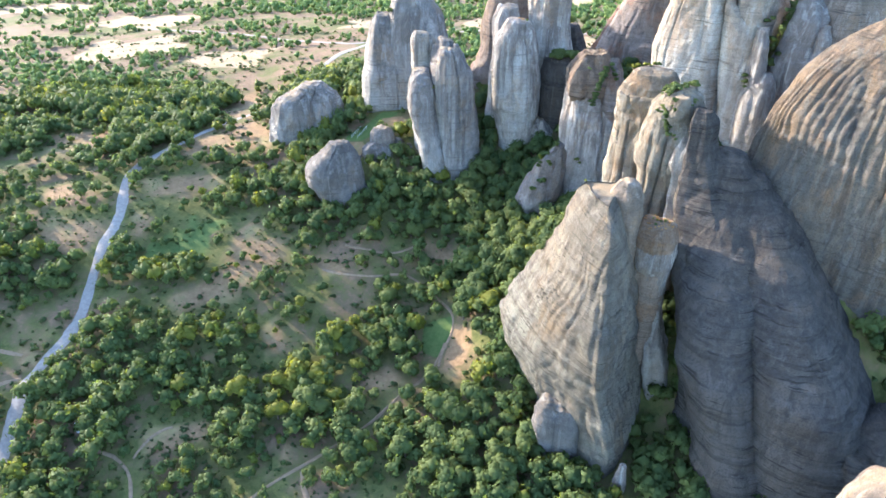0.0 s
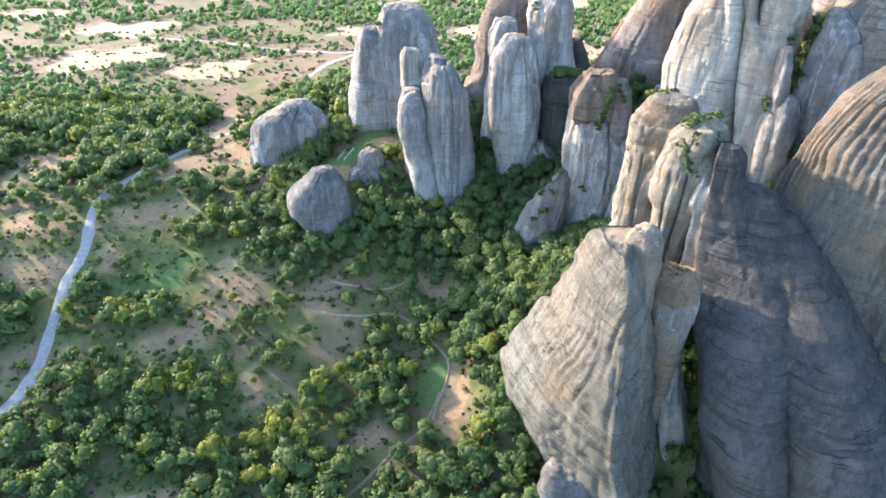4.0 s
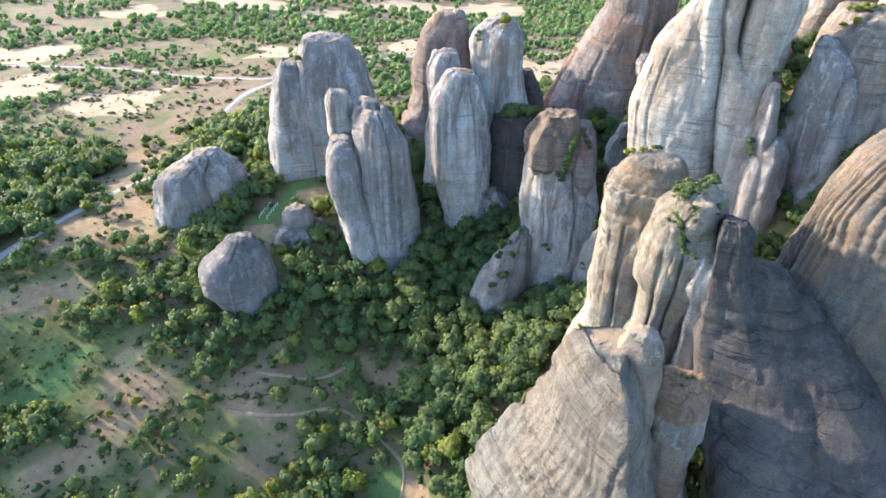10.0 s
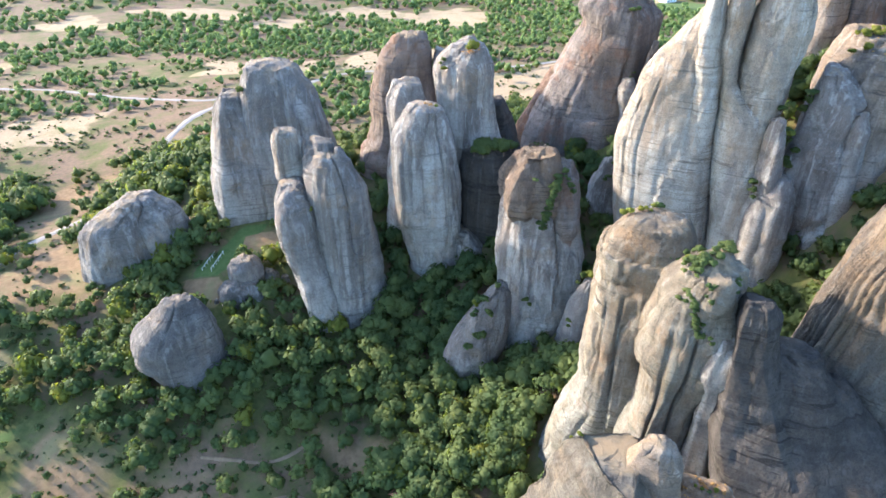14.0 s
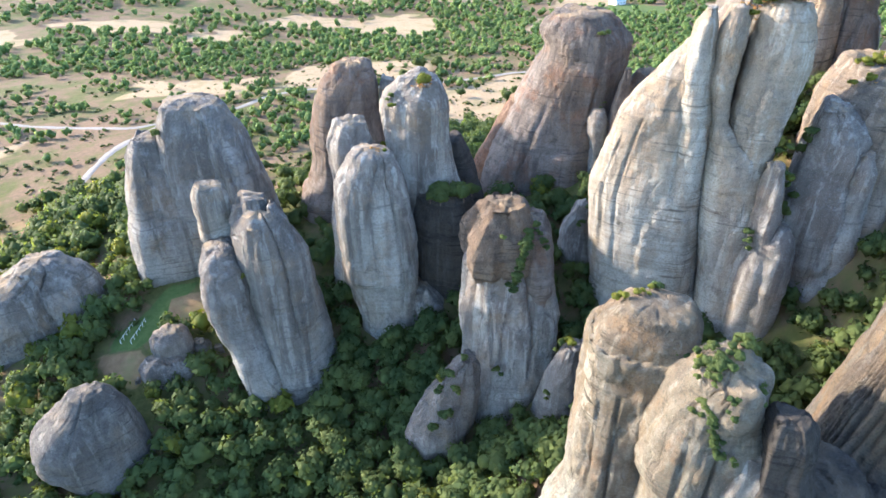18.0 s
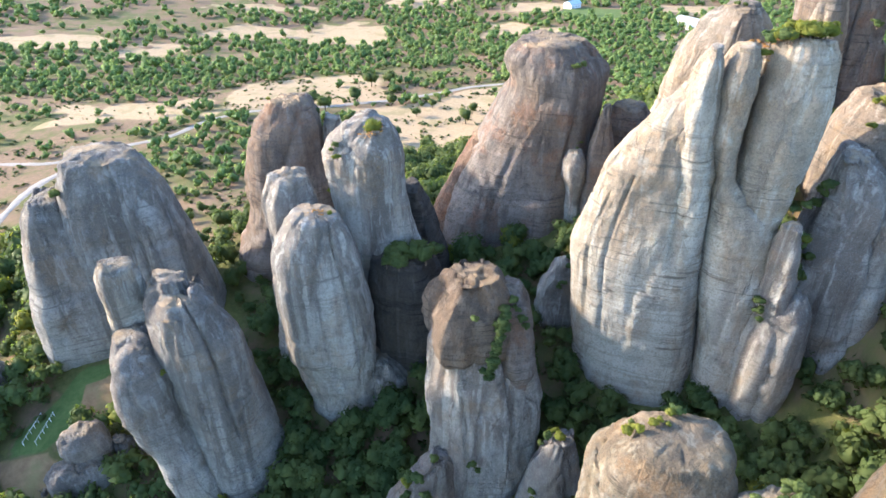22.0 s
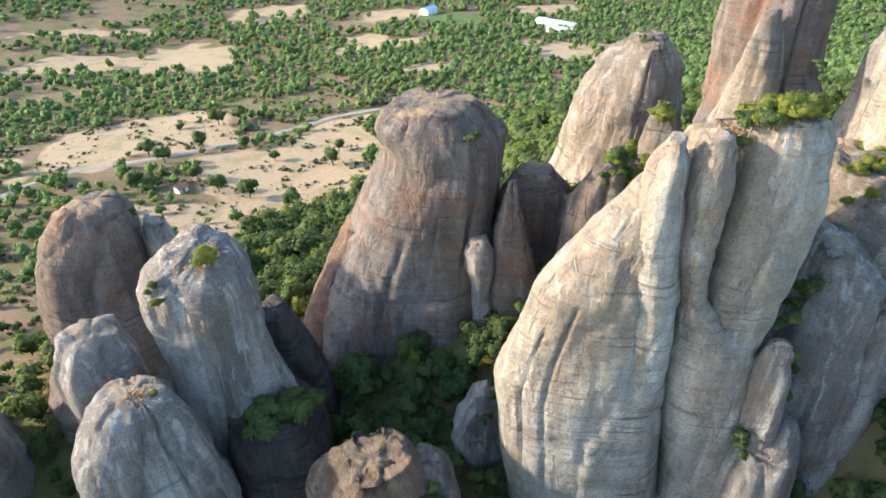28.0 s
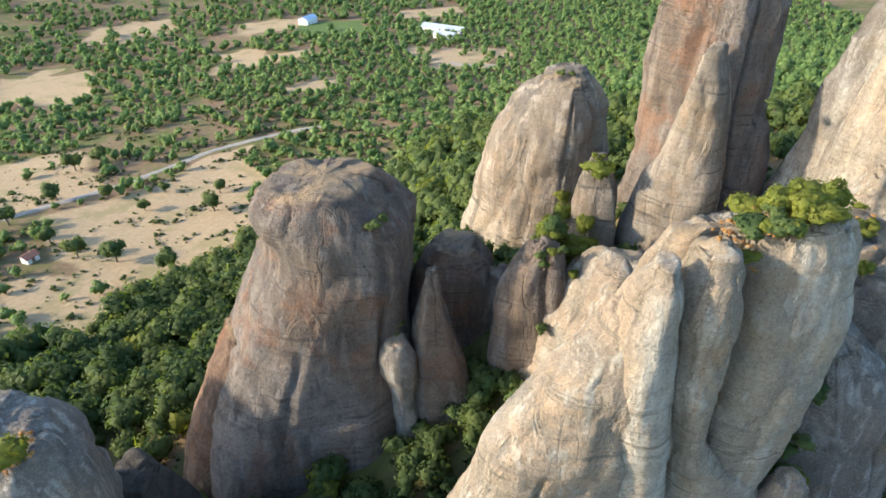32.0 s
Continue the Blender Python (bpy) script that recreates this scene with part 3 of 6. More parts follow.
def tower(axis, yaw, rows, material, nu=150, nv=110, square=2.7, pivot=None, flute=0.5, pitch=0.20, beds=0.22, lumps=1.0, cracks=(), dome=0.22, seed=0.0, soften=0.07, upright=0.06, facets=8, ribs=None, block=0.36, crag=0.4):
    """One body of rock as a mesh round its axis. rows, from the top down: height, reach to the left, right, near and far side
    (metres from the axis, seen along yaw). cracks: (degrees, half width in degrees, depth, from height, to height)."""
    nu, nv = int(nu * 0.85), int(nv * 0.95)
    r = np.array(rows, float)[::-1]
    r = np.vstack([r[0] - (34, 0, 0, 0, 0), r])
    zs = np.linspace(r[0, 0], r[-1, 0], nv)
    k = max(3, int(nv * soften) | 1)
    left, right, close, far = (smooth_rows(np.interp(zs, r[:, 0], r[:, c]), k) for c in (1, 2, 3, 4))
    mu, mv = (left + right) / 2, (far - close) / 2
    if pivot:
        pz, pu, pv = np.array(pivot, float)[::-1].T
        mu, mv = np.interp(zs, pz, pu), np.interp(zs, pz, pv)
    th = np.linspace(0, 2 * np.pi, nu, endpoint=False)
    c, s = np.cos(th), np.sin(th)
    rings = []
    caps = 12
    rng = random.Random(int(seed * 10))
    planes = [(rng.uniform(0, 6.283), rng.uniform(0.84, 0.99), rng.uniform(-0.007, 0.007), rng.uniform(-0.005, 0.005)) for _ in range(facets)]

    def cut(z, i):
        """Flat faces split off the round body."""
        q = np.full(nu, 1.0)
        for at, off, lean, drift in planes:
            lim = (off + lean * (z - zs[-1] * 0.7)) / np.maximum(np.cos(th - at - drift * z), 0.05)
            h = np.clip(0.5 + 0.5 * (lim - q) / 0.025, 0, 1)
            q = lim + (q - lim) * h - 0.025 * h * (1 - h)
        return q

    top_r = min((right - left)[-1], (far + close)[-1]) / 2
    for j in range(nv + caps):
        i = min(j, nv - 1)
        f, z = 1.0, zs[i]
        if j >= nv:
            a = (j - nv + 1) / caps * np.pi / 2
            f, z = max(np.cos(a), 0.02), zs[-1] + dome * top_r * np.sin(a)
        ru = np.where(c > 0, right[i] - mu[i], mu[i] - left[i])
        rv = np.where(s > 0, far[i] - mv[i], mv[i] + close[i])
        q = cut(z, i) * (np.abs(c) ** square + np.abs(s) ** square) ** (-1 / square)
        rings.append(np.stack([mu[i] + f * ru * q * c, mv[i] + f * rv * q * s, np.full(nu, z), np.full(nu, f)], 1))
    v = np.concatenate(rings)
    ya = radians(yaw)
    x = axis[0] + v[:, 0] * np.cos(ya) - v[:, 1] * np.sin(ya)
    y = axis[1] + v[:, 0] * np.sin(ya) + v[:, 1] * np.cos(ya)
    z, f = v[:, 2].copy(), v[:, 3]
    grid = np.stack([x, y, z], 1).reshape(nv + caps, nu, 3)
    du, dv = np.roll(grid, -1, 1) - np.roll(grid, 1, 1), np.gradient(grid, axis=0)
    nrm = np.cross(du, dv).reshape(-1, 3)
    nrm /= np.linalg.norm(nrm, axis=1)[:, None] + 1e-9
    sway = 0.5 * vnoise(x * 0.05, y * 0.05, z * 0.06 + seed)
    n1 = vnoise(x * pitch * 0.7 + seed + sway, y * pitch * 0.7, z * pitch * upright)
    n2 = vnoise(x * pitch * 1.9 + seed, y * pitch * 1.9 + sway, z * pitch * upright * 1.5 + 7)
    split = np.clip(0.5 + 1.6 * vnoise(x * 0.06 + 3, y * 0.06, z * 0.028 + seed), 0, 1)
    gully = split * np.clip(1 - np.abs(n1) / 0.09, 0, 1) ** 1.3 + 0.3 * (1 - split) * np.clip(1 - np.abs(n2) / 0.16, 0, 1)
    warp = 1.6 * vnoise(x * 0.045, y * 0.045, z * 0.05 + seed)
    bed = vnoise(0.3 * seed, 0.0, z * 0.42 + warp) + 0.45 * vnoise(seed, 3.0, z * 1.3 + warp * 1.5)
    notch = np.clip(1 - np.abs(vnoise(seed + 4, 1.0, z * 0.21 + warp)) / 0.09, 0, 1) ** 1.5 * np.clip(0.5 + 2 * vnoise(x * 0.1, y * 0.1, z * 0.05 + 9), 0, 1)
    lump = vnoise(x * 0.07 + seed, y * 0.07, z * 0.05) + 0.45 * vnoise(x * 0.19, y * 0.19 + seed, z * 0.13) + 0.24 * vnoise(x * 0.5, y * 0.5 + seed, z * 0.42) + 0.12 * vnoise(x * 1.1, y * 1.1, z * 1.0 + seed)
    crease = np.clip(1 - np.abs(vnoise(x * 0.11 + seed + 5, y * 0.11, z * 0.06 + sway)) / 0.10, 0, 1)
    d = flute * (0.75 * np.abs(n1) - 1.0 * gully) * f ** 2 + beds * (0.7 * bed - 1.0 * notch) + lumps * (0.85 * lump - 0.55 * crease * f ** 2)
    step = vnoise(x * 0.03 + seed, y * 0.03, z * 0.075 + 0.4 * warp)
    d += lumps * 0.42 * np.tanh(step * 9)
    low, high = r[1, 0], zs[-1]
    wear = np.clip((z - low) / (high - low), 0, 1)
    for size, tall, amount in ((0.105, 0.062, block * 0.55), (0.30, 0.17, block * (0.16 + 0.7 * wear ** 6))):
        joint, off, own = blocks(x * size + seed + 0.12 * warp, y * size, z * tall + 0.10 * warp)
        d += amount * (0.45 * own[:, 0] + 1.2 * (own[:, 1] * off[:, 0] + own[:, 2] * off[:, 1]) - 0.8 * np.clip(1 - joint / 0.08, 0, 1)) * np.clip(f * 1.5, 0.3, 1)
    own = blocks(x * 0.24 + seed, y * 0.24, z * 0.05)[2]
    rise = np.clip((wear - 0.86) / 0.14, 0, 1) * crag * (own[:, 0] - 0.2)
    deg = np.tile(np.degrees(th), nv + caps)
    if ribs:
        wave = np.radians(deg) * ribs[0] / 2 + ribs[2] * vnoise(x * 0.04, y * 0.04, z * 0.035 + seed) + 1.6 * vnoise(x * 0.05, 2.0, z * 0.10 + seed) + 1.3 * vnoise(np.cos(np.radians(deg)) * 9, np.sin(np.radians(deg)) * 9, z * 0.02)
        d += np.clip((zs[-1] - z) / 14, 0, 1) ** 0.7 * ribs[1] * (np.abs(np.sin(wave)) ** 0.7 - 0.65) * np.clip(f * 1.6, 0, 1) * np.clip(0.55 + 0.9 * vnoise(x * 0.07, y * 0.07, z * 0.06 + 2), 0.05, 1.3)
    for at, half, depth, z0, z1 in cracks:
        off = (deg - at - 5 * half * 0.25 * vnoise(0.0, at, z * 0.12) + 180) % 360 - 180
        d -= depth * np.exp(-(off / half) ** 2) * np.clip((z - z0) / 3, 0, 1) * np.clip((z1 - z) / 3, 0, 1) * f ** 2
    out = np.stack([x, y, z + rise], 1) + nrm * d[:, None]
    rows_n = nv + caps
    i = (np.arange(rows_n - 1)[:, None] * nu + np.arange(nu)[None]).ravel()
    j = (np.arange(rows_n - 1)[:, None] * nu + (np.arange(nu)[None] + 1) % nu).ravel()
    faces = np.stack([i, j, j + nu, i + nu], 1).tolist() + [tuple(range((rows_n - 1) * nu, rows_n * nu))]
    FEET.append((zs, grid[:nv, :, :2]))
    CREST.append(out)
    me = mesh_from("rock", out, faces, material)
    me.attributes.new("wear", "FLOAT", "POINT").data.foreach_set("value", wear.astype(np.float32))
    return me


def rock(name, label, bodies, category="rock pillar", group="rock pillars"):
    """A rock thing: bodies are (part name, tower mesh, part label)."""
    if len(bodies) == 1:
        ob = new(name, bodies[0][1])
    else:
        ob = new(name)
        for nm, me, lb in bodies:
            part(nm, me, ob, lb)
    return tagged(ob, label, category, group)


# the dome with a vertical cleft, on the valley's far side
rock("rock_dome", "tall grey rock dome with a vertical cleft", [
    ("body", tower((-14, 277), 6, [(90.5, -6, 10.5, 7, 8), (86, -8, 13, 10, 11), (78, -9, 15.5, 12, 12), (70, -9.5, 17.5, 13, 13), (63, -10, 19, 14.3, 14), (52, -10, 20.5, 15.8, 15), (44, -10, 21, 15.8, 15), (28, -10, 21, 15, 15)], ROCK_SLATE, square=2.9, flute=0.25, lumps=0.9, beds=0.25, cracks=((275, 0.9, 0.9, 50, 92), (290, 0.8, 0.7, 48, 90)), dome=0.2, seed=1.3, soften=0.05), ""),
    ("side_lobe", tower((-14, 277), 6, [(83, -14, -8.6, 5, 6), (79, -16.6, -6, 8, 10), (70, -18.7, -4, 11, 12), (63, -20, -3, 12.5, 13), (52, -21.4, -2, 13.8, 14), (44, -21.8, -2, 14, 14), (28, -21, -2, 14, 14)], ROCK_SLATE, nu=110, square=2.7, flute=0.2, lumps=0.8, beds=0.25, dome=0.22, seed=2.6, soften=0.05), "narrow side lobe behind the cleft"),
], "rock dome")
# low wide boulder beside it
rock("boulder", "huge low grey boulder with vertical cracks", [
    ("body", tower((-62, 262), 21, [(56, 3, 13, 5, 5), (53, -8, 17, 8, 8), (48, -12, 19.5, 10, 10), (42, -13.6, 22, 10, 11), (36, -14, 23, 10, 11), (24, -14, 20, 10, 11)], ROCK_SLATE, flute=0.4, lumps=1.2, beds=0.25, cracks=((275, 2, 1.5, 36, 62), (245, 1.5, 1.0, 36, 62)), dome=0.22, seed=4.1), "")], "boulder", "boulders")
rock("boulder", "small rounded grey boulder in the wood", [
    ("body", tower((-42, 220), 20, [(50, 1.5, 6.5, 2, 3), (49, -1.5, 8, 3.8, 4.5), (46.5, -5, 9.2, 6, 6), (43, -9.6, 10, 8, 8), (39.5, -11, 10.8, 9, 9), (35.5, -10.4, 11.8, 9.2, 9.4), (32.5, -8, 12.8, 9.8, 10), (30, -6.4, 13.6, 10.4, 10), (26, -4.5, 13.4, 9.6, 9), (16, -4, 11, 8, 8)], ROCK_DUSK, nu=150, nv=100, flute=0.15, lumps=0.9, facets=4, beds=0.4, cracks=((250, 2, 0.9, 40, 55), (285, 1.2, 0.6, 36, 50)), dome=0.14, seed=7.7, crag=0.0), "")], "boulder", "boulders")
for (bx, by, top, half, depth, turn, sd) in ((-24.5, 240.5, 47.5, 4.6, 3.4, 18, 1.1), (-26.2, 236.8, 42.5, 5.8, 3.6, 8, 2.9), (-17.5, 240.5, 43.5, 2.7, 2.6, -12, 5.2), (-13.6, 239.6, 42.5, 1.9, 2.2, 10, 6.6), (-33, 237.5, 37.5, 2.2, 2.2, 30, 8.3)):
    rock("boulder", "weathered grey boulder beside the grassy glade", [
        ("body", tower((bx, by), turn, [(top, -half * 0.62, half * 0.5, depth * 0.5, depth * 0.5), (top - 0.9, -half * 0.9, half * 0.86, depth * 0.85, depth * 0.8), (top - 4, -half, half, depth, depth), (top - 7, -half * 0.9, half * 1.02, depth, depth), (top - 16, -half, half * 1.1, depth, depth)], ROCK_SLATE, nu=72, nv=50, square=3.8, flute=0.2, lumps=1.0, beds=0.3, dome=0.08, seed=sd, facets=5, block=0.5, soften=0.04), "")], "boulder", "boulders")
# pillar with a balanced chimney block
rock("rock_pillar", "grey rock pillar with a balanced chimney block", [
    ("pillar", tower((2, 233), 6, [(82.5, -4, 3, 4, 6), (80, -6, 5.4, 6.5, 8), (76, -6.6, 7, 7.5, 9), (71.5, -7, 8.2, 8, 9), (63, -7, 8.8, 8.5, 9), (55, -6.5, 10, 9, 9), (46, -5.5, 11.5, 10, 9), (38, -5, 13.5, 10.8, 9), (30, -5, 14, 10.5, 9), (22, -5, 14, 10, 9)], ROCK_SLATE, square=2.8, flute=0.35, pitch=0.3, lumps=0.9, beds=0.25, cracks=((285, 1.6, 0.9, 50, 85),), dome=0.2, crag=2.6, seed=3.4, soften=0.04), ""),
    ("shoulder", tower((2, 233), 6, [(72.5, -12.5, -7, 1, 9), (70, -14.4, -5, 4, 9), (63, -14.8, -4, 6, 9), (55, -14.4, -3, 7, 9), (46, -13, -1, 8, 9), (38, -11.6, 0, 8.5, 9), (22, -11, 1, 8.5, 9)], ROCK_SLATE, nu=110, square=2.6, flute=0.3, pitch=0.3, lumps=0.9, dome=0.25, seed=4.8, soften=0.04), "lower shoulder under the chimney block"),
    ("chimney_block", tower((-8.3, 241), 8, [(84.4, -2.0, 3.0, 2.0, 2.2), (82.5, -2.9, 3.7, 2.6, 2.8), (77, -2.6, 4.0, 2.8, 3), (72.5, -3.0, 3.8, 2.9, 3), (70.5, -2.2, 3.2, 2.4, 2.6), (64, -3.4, 4.4, 3.5, 3)], ROCK_GREY, nu=60, nv=60, square=3.6, facets=2, flute=0.2, pitch=0.5, lumps=0.7, beds=0.25, dome=0.22, seed=8.0), "upright squared block of grey rock"),
    ("pinnacle", tower((-1.5, 241), 6, [(81, -1.3, 1.2, 1.2, 1.2), (78, -2.2, 2, 2, 2), (70, -3, 3, 2.5, 3)], ROCK_SLATE, nu=44, nv=34, flute=0.25, pitch=0.5, lumps=0.8, seed=9.0), ""),
    ("pinnacle", tower((4.5, 240.5), 6, [(80, -1.5, 1.2, 1.2, 1.2), (77, -2.2, 2.3, 2, 2), (69, -3, 3.5, 2.5, 3)], ROCK_SLATE, nu=44, nv=34, flute=0.25, pitch=0.5, lumps=0.9, seed=9.6), ""),
])
# pale streaked pillar and its dark shoulder
rock("rock_pillar", "pale streaked rock pillar with a dark shoulder", [
    ("pillar", tower((29, 238), -8, [(89, -5, 2.5, 3.5, 5), (85, -9, 4.4, 5, 6), (77, -10.4, 6.2, 6.5, 8), (68, -10.6, 7.6, 7, 9), (60, -10.2, 8.1, 7.5, 9), (52, -9.3, 8.4, 7.5, 9), (45, -8.3, 8.6, 7, 9), (37, -7.3, 9, 7, 9), (28, -7, 9, 7, 9)], ROCK_GREY, flute=0.4, pitch=0.28, lumps=0.9, cracks=((300, 2.0, 0.9, 50, 92),), dome=0.22, seed=5.5), ""),
    ("shoulder", tower((43, 241), -14, [(75, -5, 7, 5, 8), (70, -6, 9.5, 6.5, 10), (60, -6, 10, 7, 10), (45, -6, 10, 7, 10), (30, -6, 10, 7, 10)], ROCK_DARK_SHADED, flute=0.5, pitch=0.3, lumps=1.0, dome=0.25, seed=6.1), "dark vertical flank with a wooded ledge"),
    ("foot", tower((29, 238), -8, [(53, 6, 10, 4.5, 6), (50, 5, 13.4, 6, 7), (45, 5, 16, 7, 8), (38, 5, 17.2, 7.6, 8), (28, 5, 18, 8, 8)], ROCK_GREY, nu=90, nv=60, square=2.6, flute=0.2, lumps=0.8, dome=0.25, seed=6.6), "swelling pale foot of the pillar"),
])
# pillar with a weathered cap
rock("rock_pillar", "grey rock pillar with a weathered brown cap", [
    ("pillar", tower((48, 217), -18, [(77, -3, 9, 3, 9), (74, -5.4, 12, 5.2, 9.5), (70, -6.4, 14, 7.2, 10), (59, -7, 16.4, 9.5, 10), (50, -6, 16.3, 11, 10), (40, -6, 15.4, 13, 10), (31, -6.6, 14.5, 14, 10), (18, -7.5, 14, 14, 10)], ROCK_GREY, square=2.5, flute=0.3, pitch=0.26, lumps=1.0, beds=0.3, cracks=((298, 2.2, 1.5, 46, 78), (250, 1.6, 0.8, 36, 66)), dome=0.22, seed=10.2, soften=0.05), ""),
    ("cap", tower((48, 217), -18, [(84.8, -1.5, 6.4, 2, 7), (83.4, -3.8, 7.8, 4, 8), (79, -6.2, 8.8, 6.4, 9), (75, -7.3, 9.3, 7.8, 9.5), (72, -7.0, 9, 7.8, 9.5), (70, -6, 8.2, 6.6, 9), (66, -4, 6, 4, 6)], ROCK_CAP, nu=120, nv=70, square=3.2, flute=0.25, pitch=0.4, lumps=0.9, beds=0.35, dome=0.08, block=0.6, crag=0.6, facets=5, seed=10.9, soften=0.04), "weathered dark brown cap"),
    ("cap", tower((48, 217), -18, [(82, 8.2, 10.5, 0, 5), (79, 6.8, 12, 3, 7), (74, 6.5, 13.2, 5, 8), (68, 7, 14, 6, 8), (64, 8, 13, 5, 8)], ROCK_BROWN, nu=80, nv=50, square=2.4, flute=0.2, pitch=0.4, lumps=0.8, dome=0.22, seed=11.4, soften=0.04), "smaller brown cap split from the first"),
    ("foot", tower((38, 204), -17, [(57, 0, 4, 1, 4), (53, -4, 5, 2.4, 5), (46, -8.5, 6, 3.6, 6), (34, -12, 3, 5, 6), (20, -12, 4, 6, 6)], ROCK_SLATE, nu=80, nv=60, flute=0.3, block=0.9, pitch=0.35, lumps=0.9, dome=0.2, seed=11.0), "sloping broken foot grown with shrubs"),
    ("foot", tower((58, 200), -30, [(61, 1, 5, 2, 3), (54, -2, 6.5, 3, 4), (44, -4, 7.5, 4, 5), (28, -7, 9, 5, 6), (15, -8, 10, 6, 6)], ROCK_SLATE, nu=80, nv=60, flute=0.3, block=0.9, pitch=0.35, lumps=0.9, dome=0.2, seed=11.7), "sloping broken foot grown with shrubs"),
])
# three pillars behind
rock("rock_pillar", "rounded brownish rock pillar with a ball of rock", [
    ("pillar", tower((32, 283), -4, [(94.5, -7, 3, 5, 5), (91, -10.6, 6, 8, 8), (83, -14, 7, 9, 9), (75, -15.5, 8, 10, 10), (66, -17.5, 9, 10, 10), (56, -22, 10, 11, 10), (40, -24, 11, 11, 10)], ROCK_BROWN, flute=0.5, pitch=0.25, lumps=1.0, dome=0.22, seed=12.4), ""),
    ("ball", tower((38.5, 278.5), -9, [(92, -1.5, 1.5, 1.5, 1.5), (90, -3, 3, 3, 3), (86, -3.2, 3.2, 3, 3), (82, -3, 3, 3, 3)], ROCK_GREY, nu=50, nv=30, flute=0.2, lumps=0.5, seed=13.0), ""),
])
rock("rock_pillar", "short grey rock pillar with a pale top", [
    ("body", tower((26, 252), -2, [(91, -4.5, 3, 3, 4), (88, -7.4, 4.6, 5, 5), (84, -7.8, 5.2, 6, 6), (79, -7, 5.6, 6, 6), (72, -7.2, 5.5, 6, 6), (60, -8, 6, 6, 6), (45, -9, 7, 7, 7)], ROCK_GREY, nu=100, nv=70, flute=0.4, pitch=0.3, lumps=1.0, dome=0.22, seed=14.2), "")])
rock("rock_pillar", "flat-topped pale rock pillar with a lone tree", [
    ("pillar", tower((41, 250), -10, [(100, -4, 4, 3.5, 5), (98, -8, 5.6, 5, 7), (94, -9.1, 6.6, 6.5, 8), (88, -8.5, 7.5, 7, 8), (81, -7.7, 8.8, 8, 8), (74, -7.4, 11, 9, 8), (66, -7.4, 12.5, 9, 8), (50, -8, 13, 9, 8)], ROCK_GREY, flute=0.3, pitch=0.26, lumps=0.9, dome=0.25, seed=15.5), ""),
    ("ridge", tower((54, 251), -18, [(84, -6, -3, 2, 4), (78, -7, 0.5, 3, 5), (68, -8, 4, 4, 5), (58, -8, 6, 5, 6), (45, -8, 8, 6, 6)], ROCK_DARK_SHADED, nu=80, nv=60, flute=0.5, lumps=1.0, dome=0.2, seed=16.0), "dark broken ridge beside the pillar"),
])
# the big brown dome
rock("rock_dome", "massive brown rock dome with rusty red foot", [
    ("body", tower((80, 258), -29, [(111, -3.5, 10, 6, 6), (109, -6.4, 13.4, 7.5, 9), (107, -7.0, 15.4, 8.5, 10), (104.6, -5.8, 16.2, 8.6, 11), (102, -6.2, 16.4, 9.2, 12), (99, -7.8, 16.4, 9.8, 13), (92, -10.8, 16.4, 9.8, 14), (82, -14.8, 16.6, 11.5, 14), (72, -20, 15.4, 14, 14), (62, -24, 16, 16.5, 14), (48, -26, 16, 18, 14)], ROCK_BROWN, nu=200, nv=150, square=2.5, flute=0.2, pitch=0.2, lumps=0.8, beds=0.2, cracks=((292, 0.9, 1.3, 84, 108), (270, 0.7, 0.5, 60, 104), (248, 1.4, 0.7, 60, 92)), dome=0.14, crag=0.0, seed=17.1, soften=0.035, facets=4), ""),
    ("foot", tower((80, 258), -29, [(88, -13, -8, 3, 6), (84, -15.4, -6, 6, 8), (76, -19, -4, 9, 10), (68, -22.8, -3, 11.5, 11), (60, -25.4, -2, 13, 12), (48, -27, 0, 14, 12)], ROCK_RUST, nu=100, nv=70, square=2.4, flute=0.3, pitch=0.4, lumps=0.8, dome=0.3, seed=17.7), "rust-red stained foot"),
    ("knob", tower((83.8, 244.2), -34, [(91.5, -1.5, 1.5, 1.5, 2), (89.5, -3.2, 2.6, 2.6, 3), (86, -3.2, 2.8, 2.8, 3), (82.5, -1.8, 2.6, 2.2, 3), (76, -1.5, 3, 2.5, 4), (62, -2, 4, 3, 4)], ROCK_GREY, nu=64, nv=70, flute=0.2, pitch=0.4, lumps=0.5, dome=0.22, seed=18.0, soften=0.04), "pale knob of rock on a narrow neck"),
    ("spire", tower((88.8, 242.4), -37, [(101, -0.6, 0.8, 0.6, 0.8), (97, -1.8, 2, 1.5, 2), (92, -2.8, 3.4, 2.5, 4), (84, -3.6, 5, 3, 5), (66, -5, 7, 4, 6)], ROCK_BROWN, nu=64, nv=70, flute=0.35, pitch=0.35, lumps=0.8, dome=0.8, seed=18.7), "pointed spire against the dome"),
])
rock("rock_outcrop", "rough brown rock shoulder between the domes", [
    ("body", tower((100, 249), -41, [(97.5, -4, 2, 3, 4), (95, -6, 5, 5, 6), (88, -7.5, 7, 6, 7), (70, -9, 9, 7, 8)], ROCK_BROWN, nu=90, nv=60, flute=0.5, pitch=0.35, lumps=1.2, dome=0.22, seed=19.2), ""),
    ("ledge", tower((103.5, 243.5), -41, [(93, -1.5, 2.5, 1.5, 3), (91, -3.5, 4, 3, 4), (84, -4.5, 5, 3.5, 5), (68, -6, 6, 4, 6)], ROCK_BROWN, nu=60, nv=40, flute=0.3, lumps=1.0, block=0.7, seed=19.9), "broken ledge below the shoulder")])
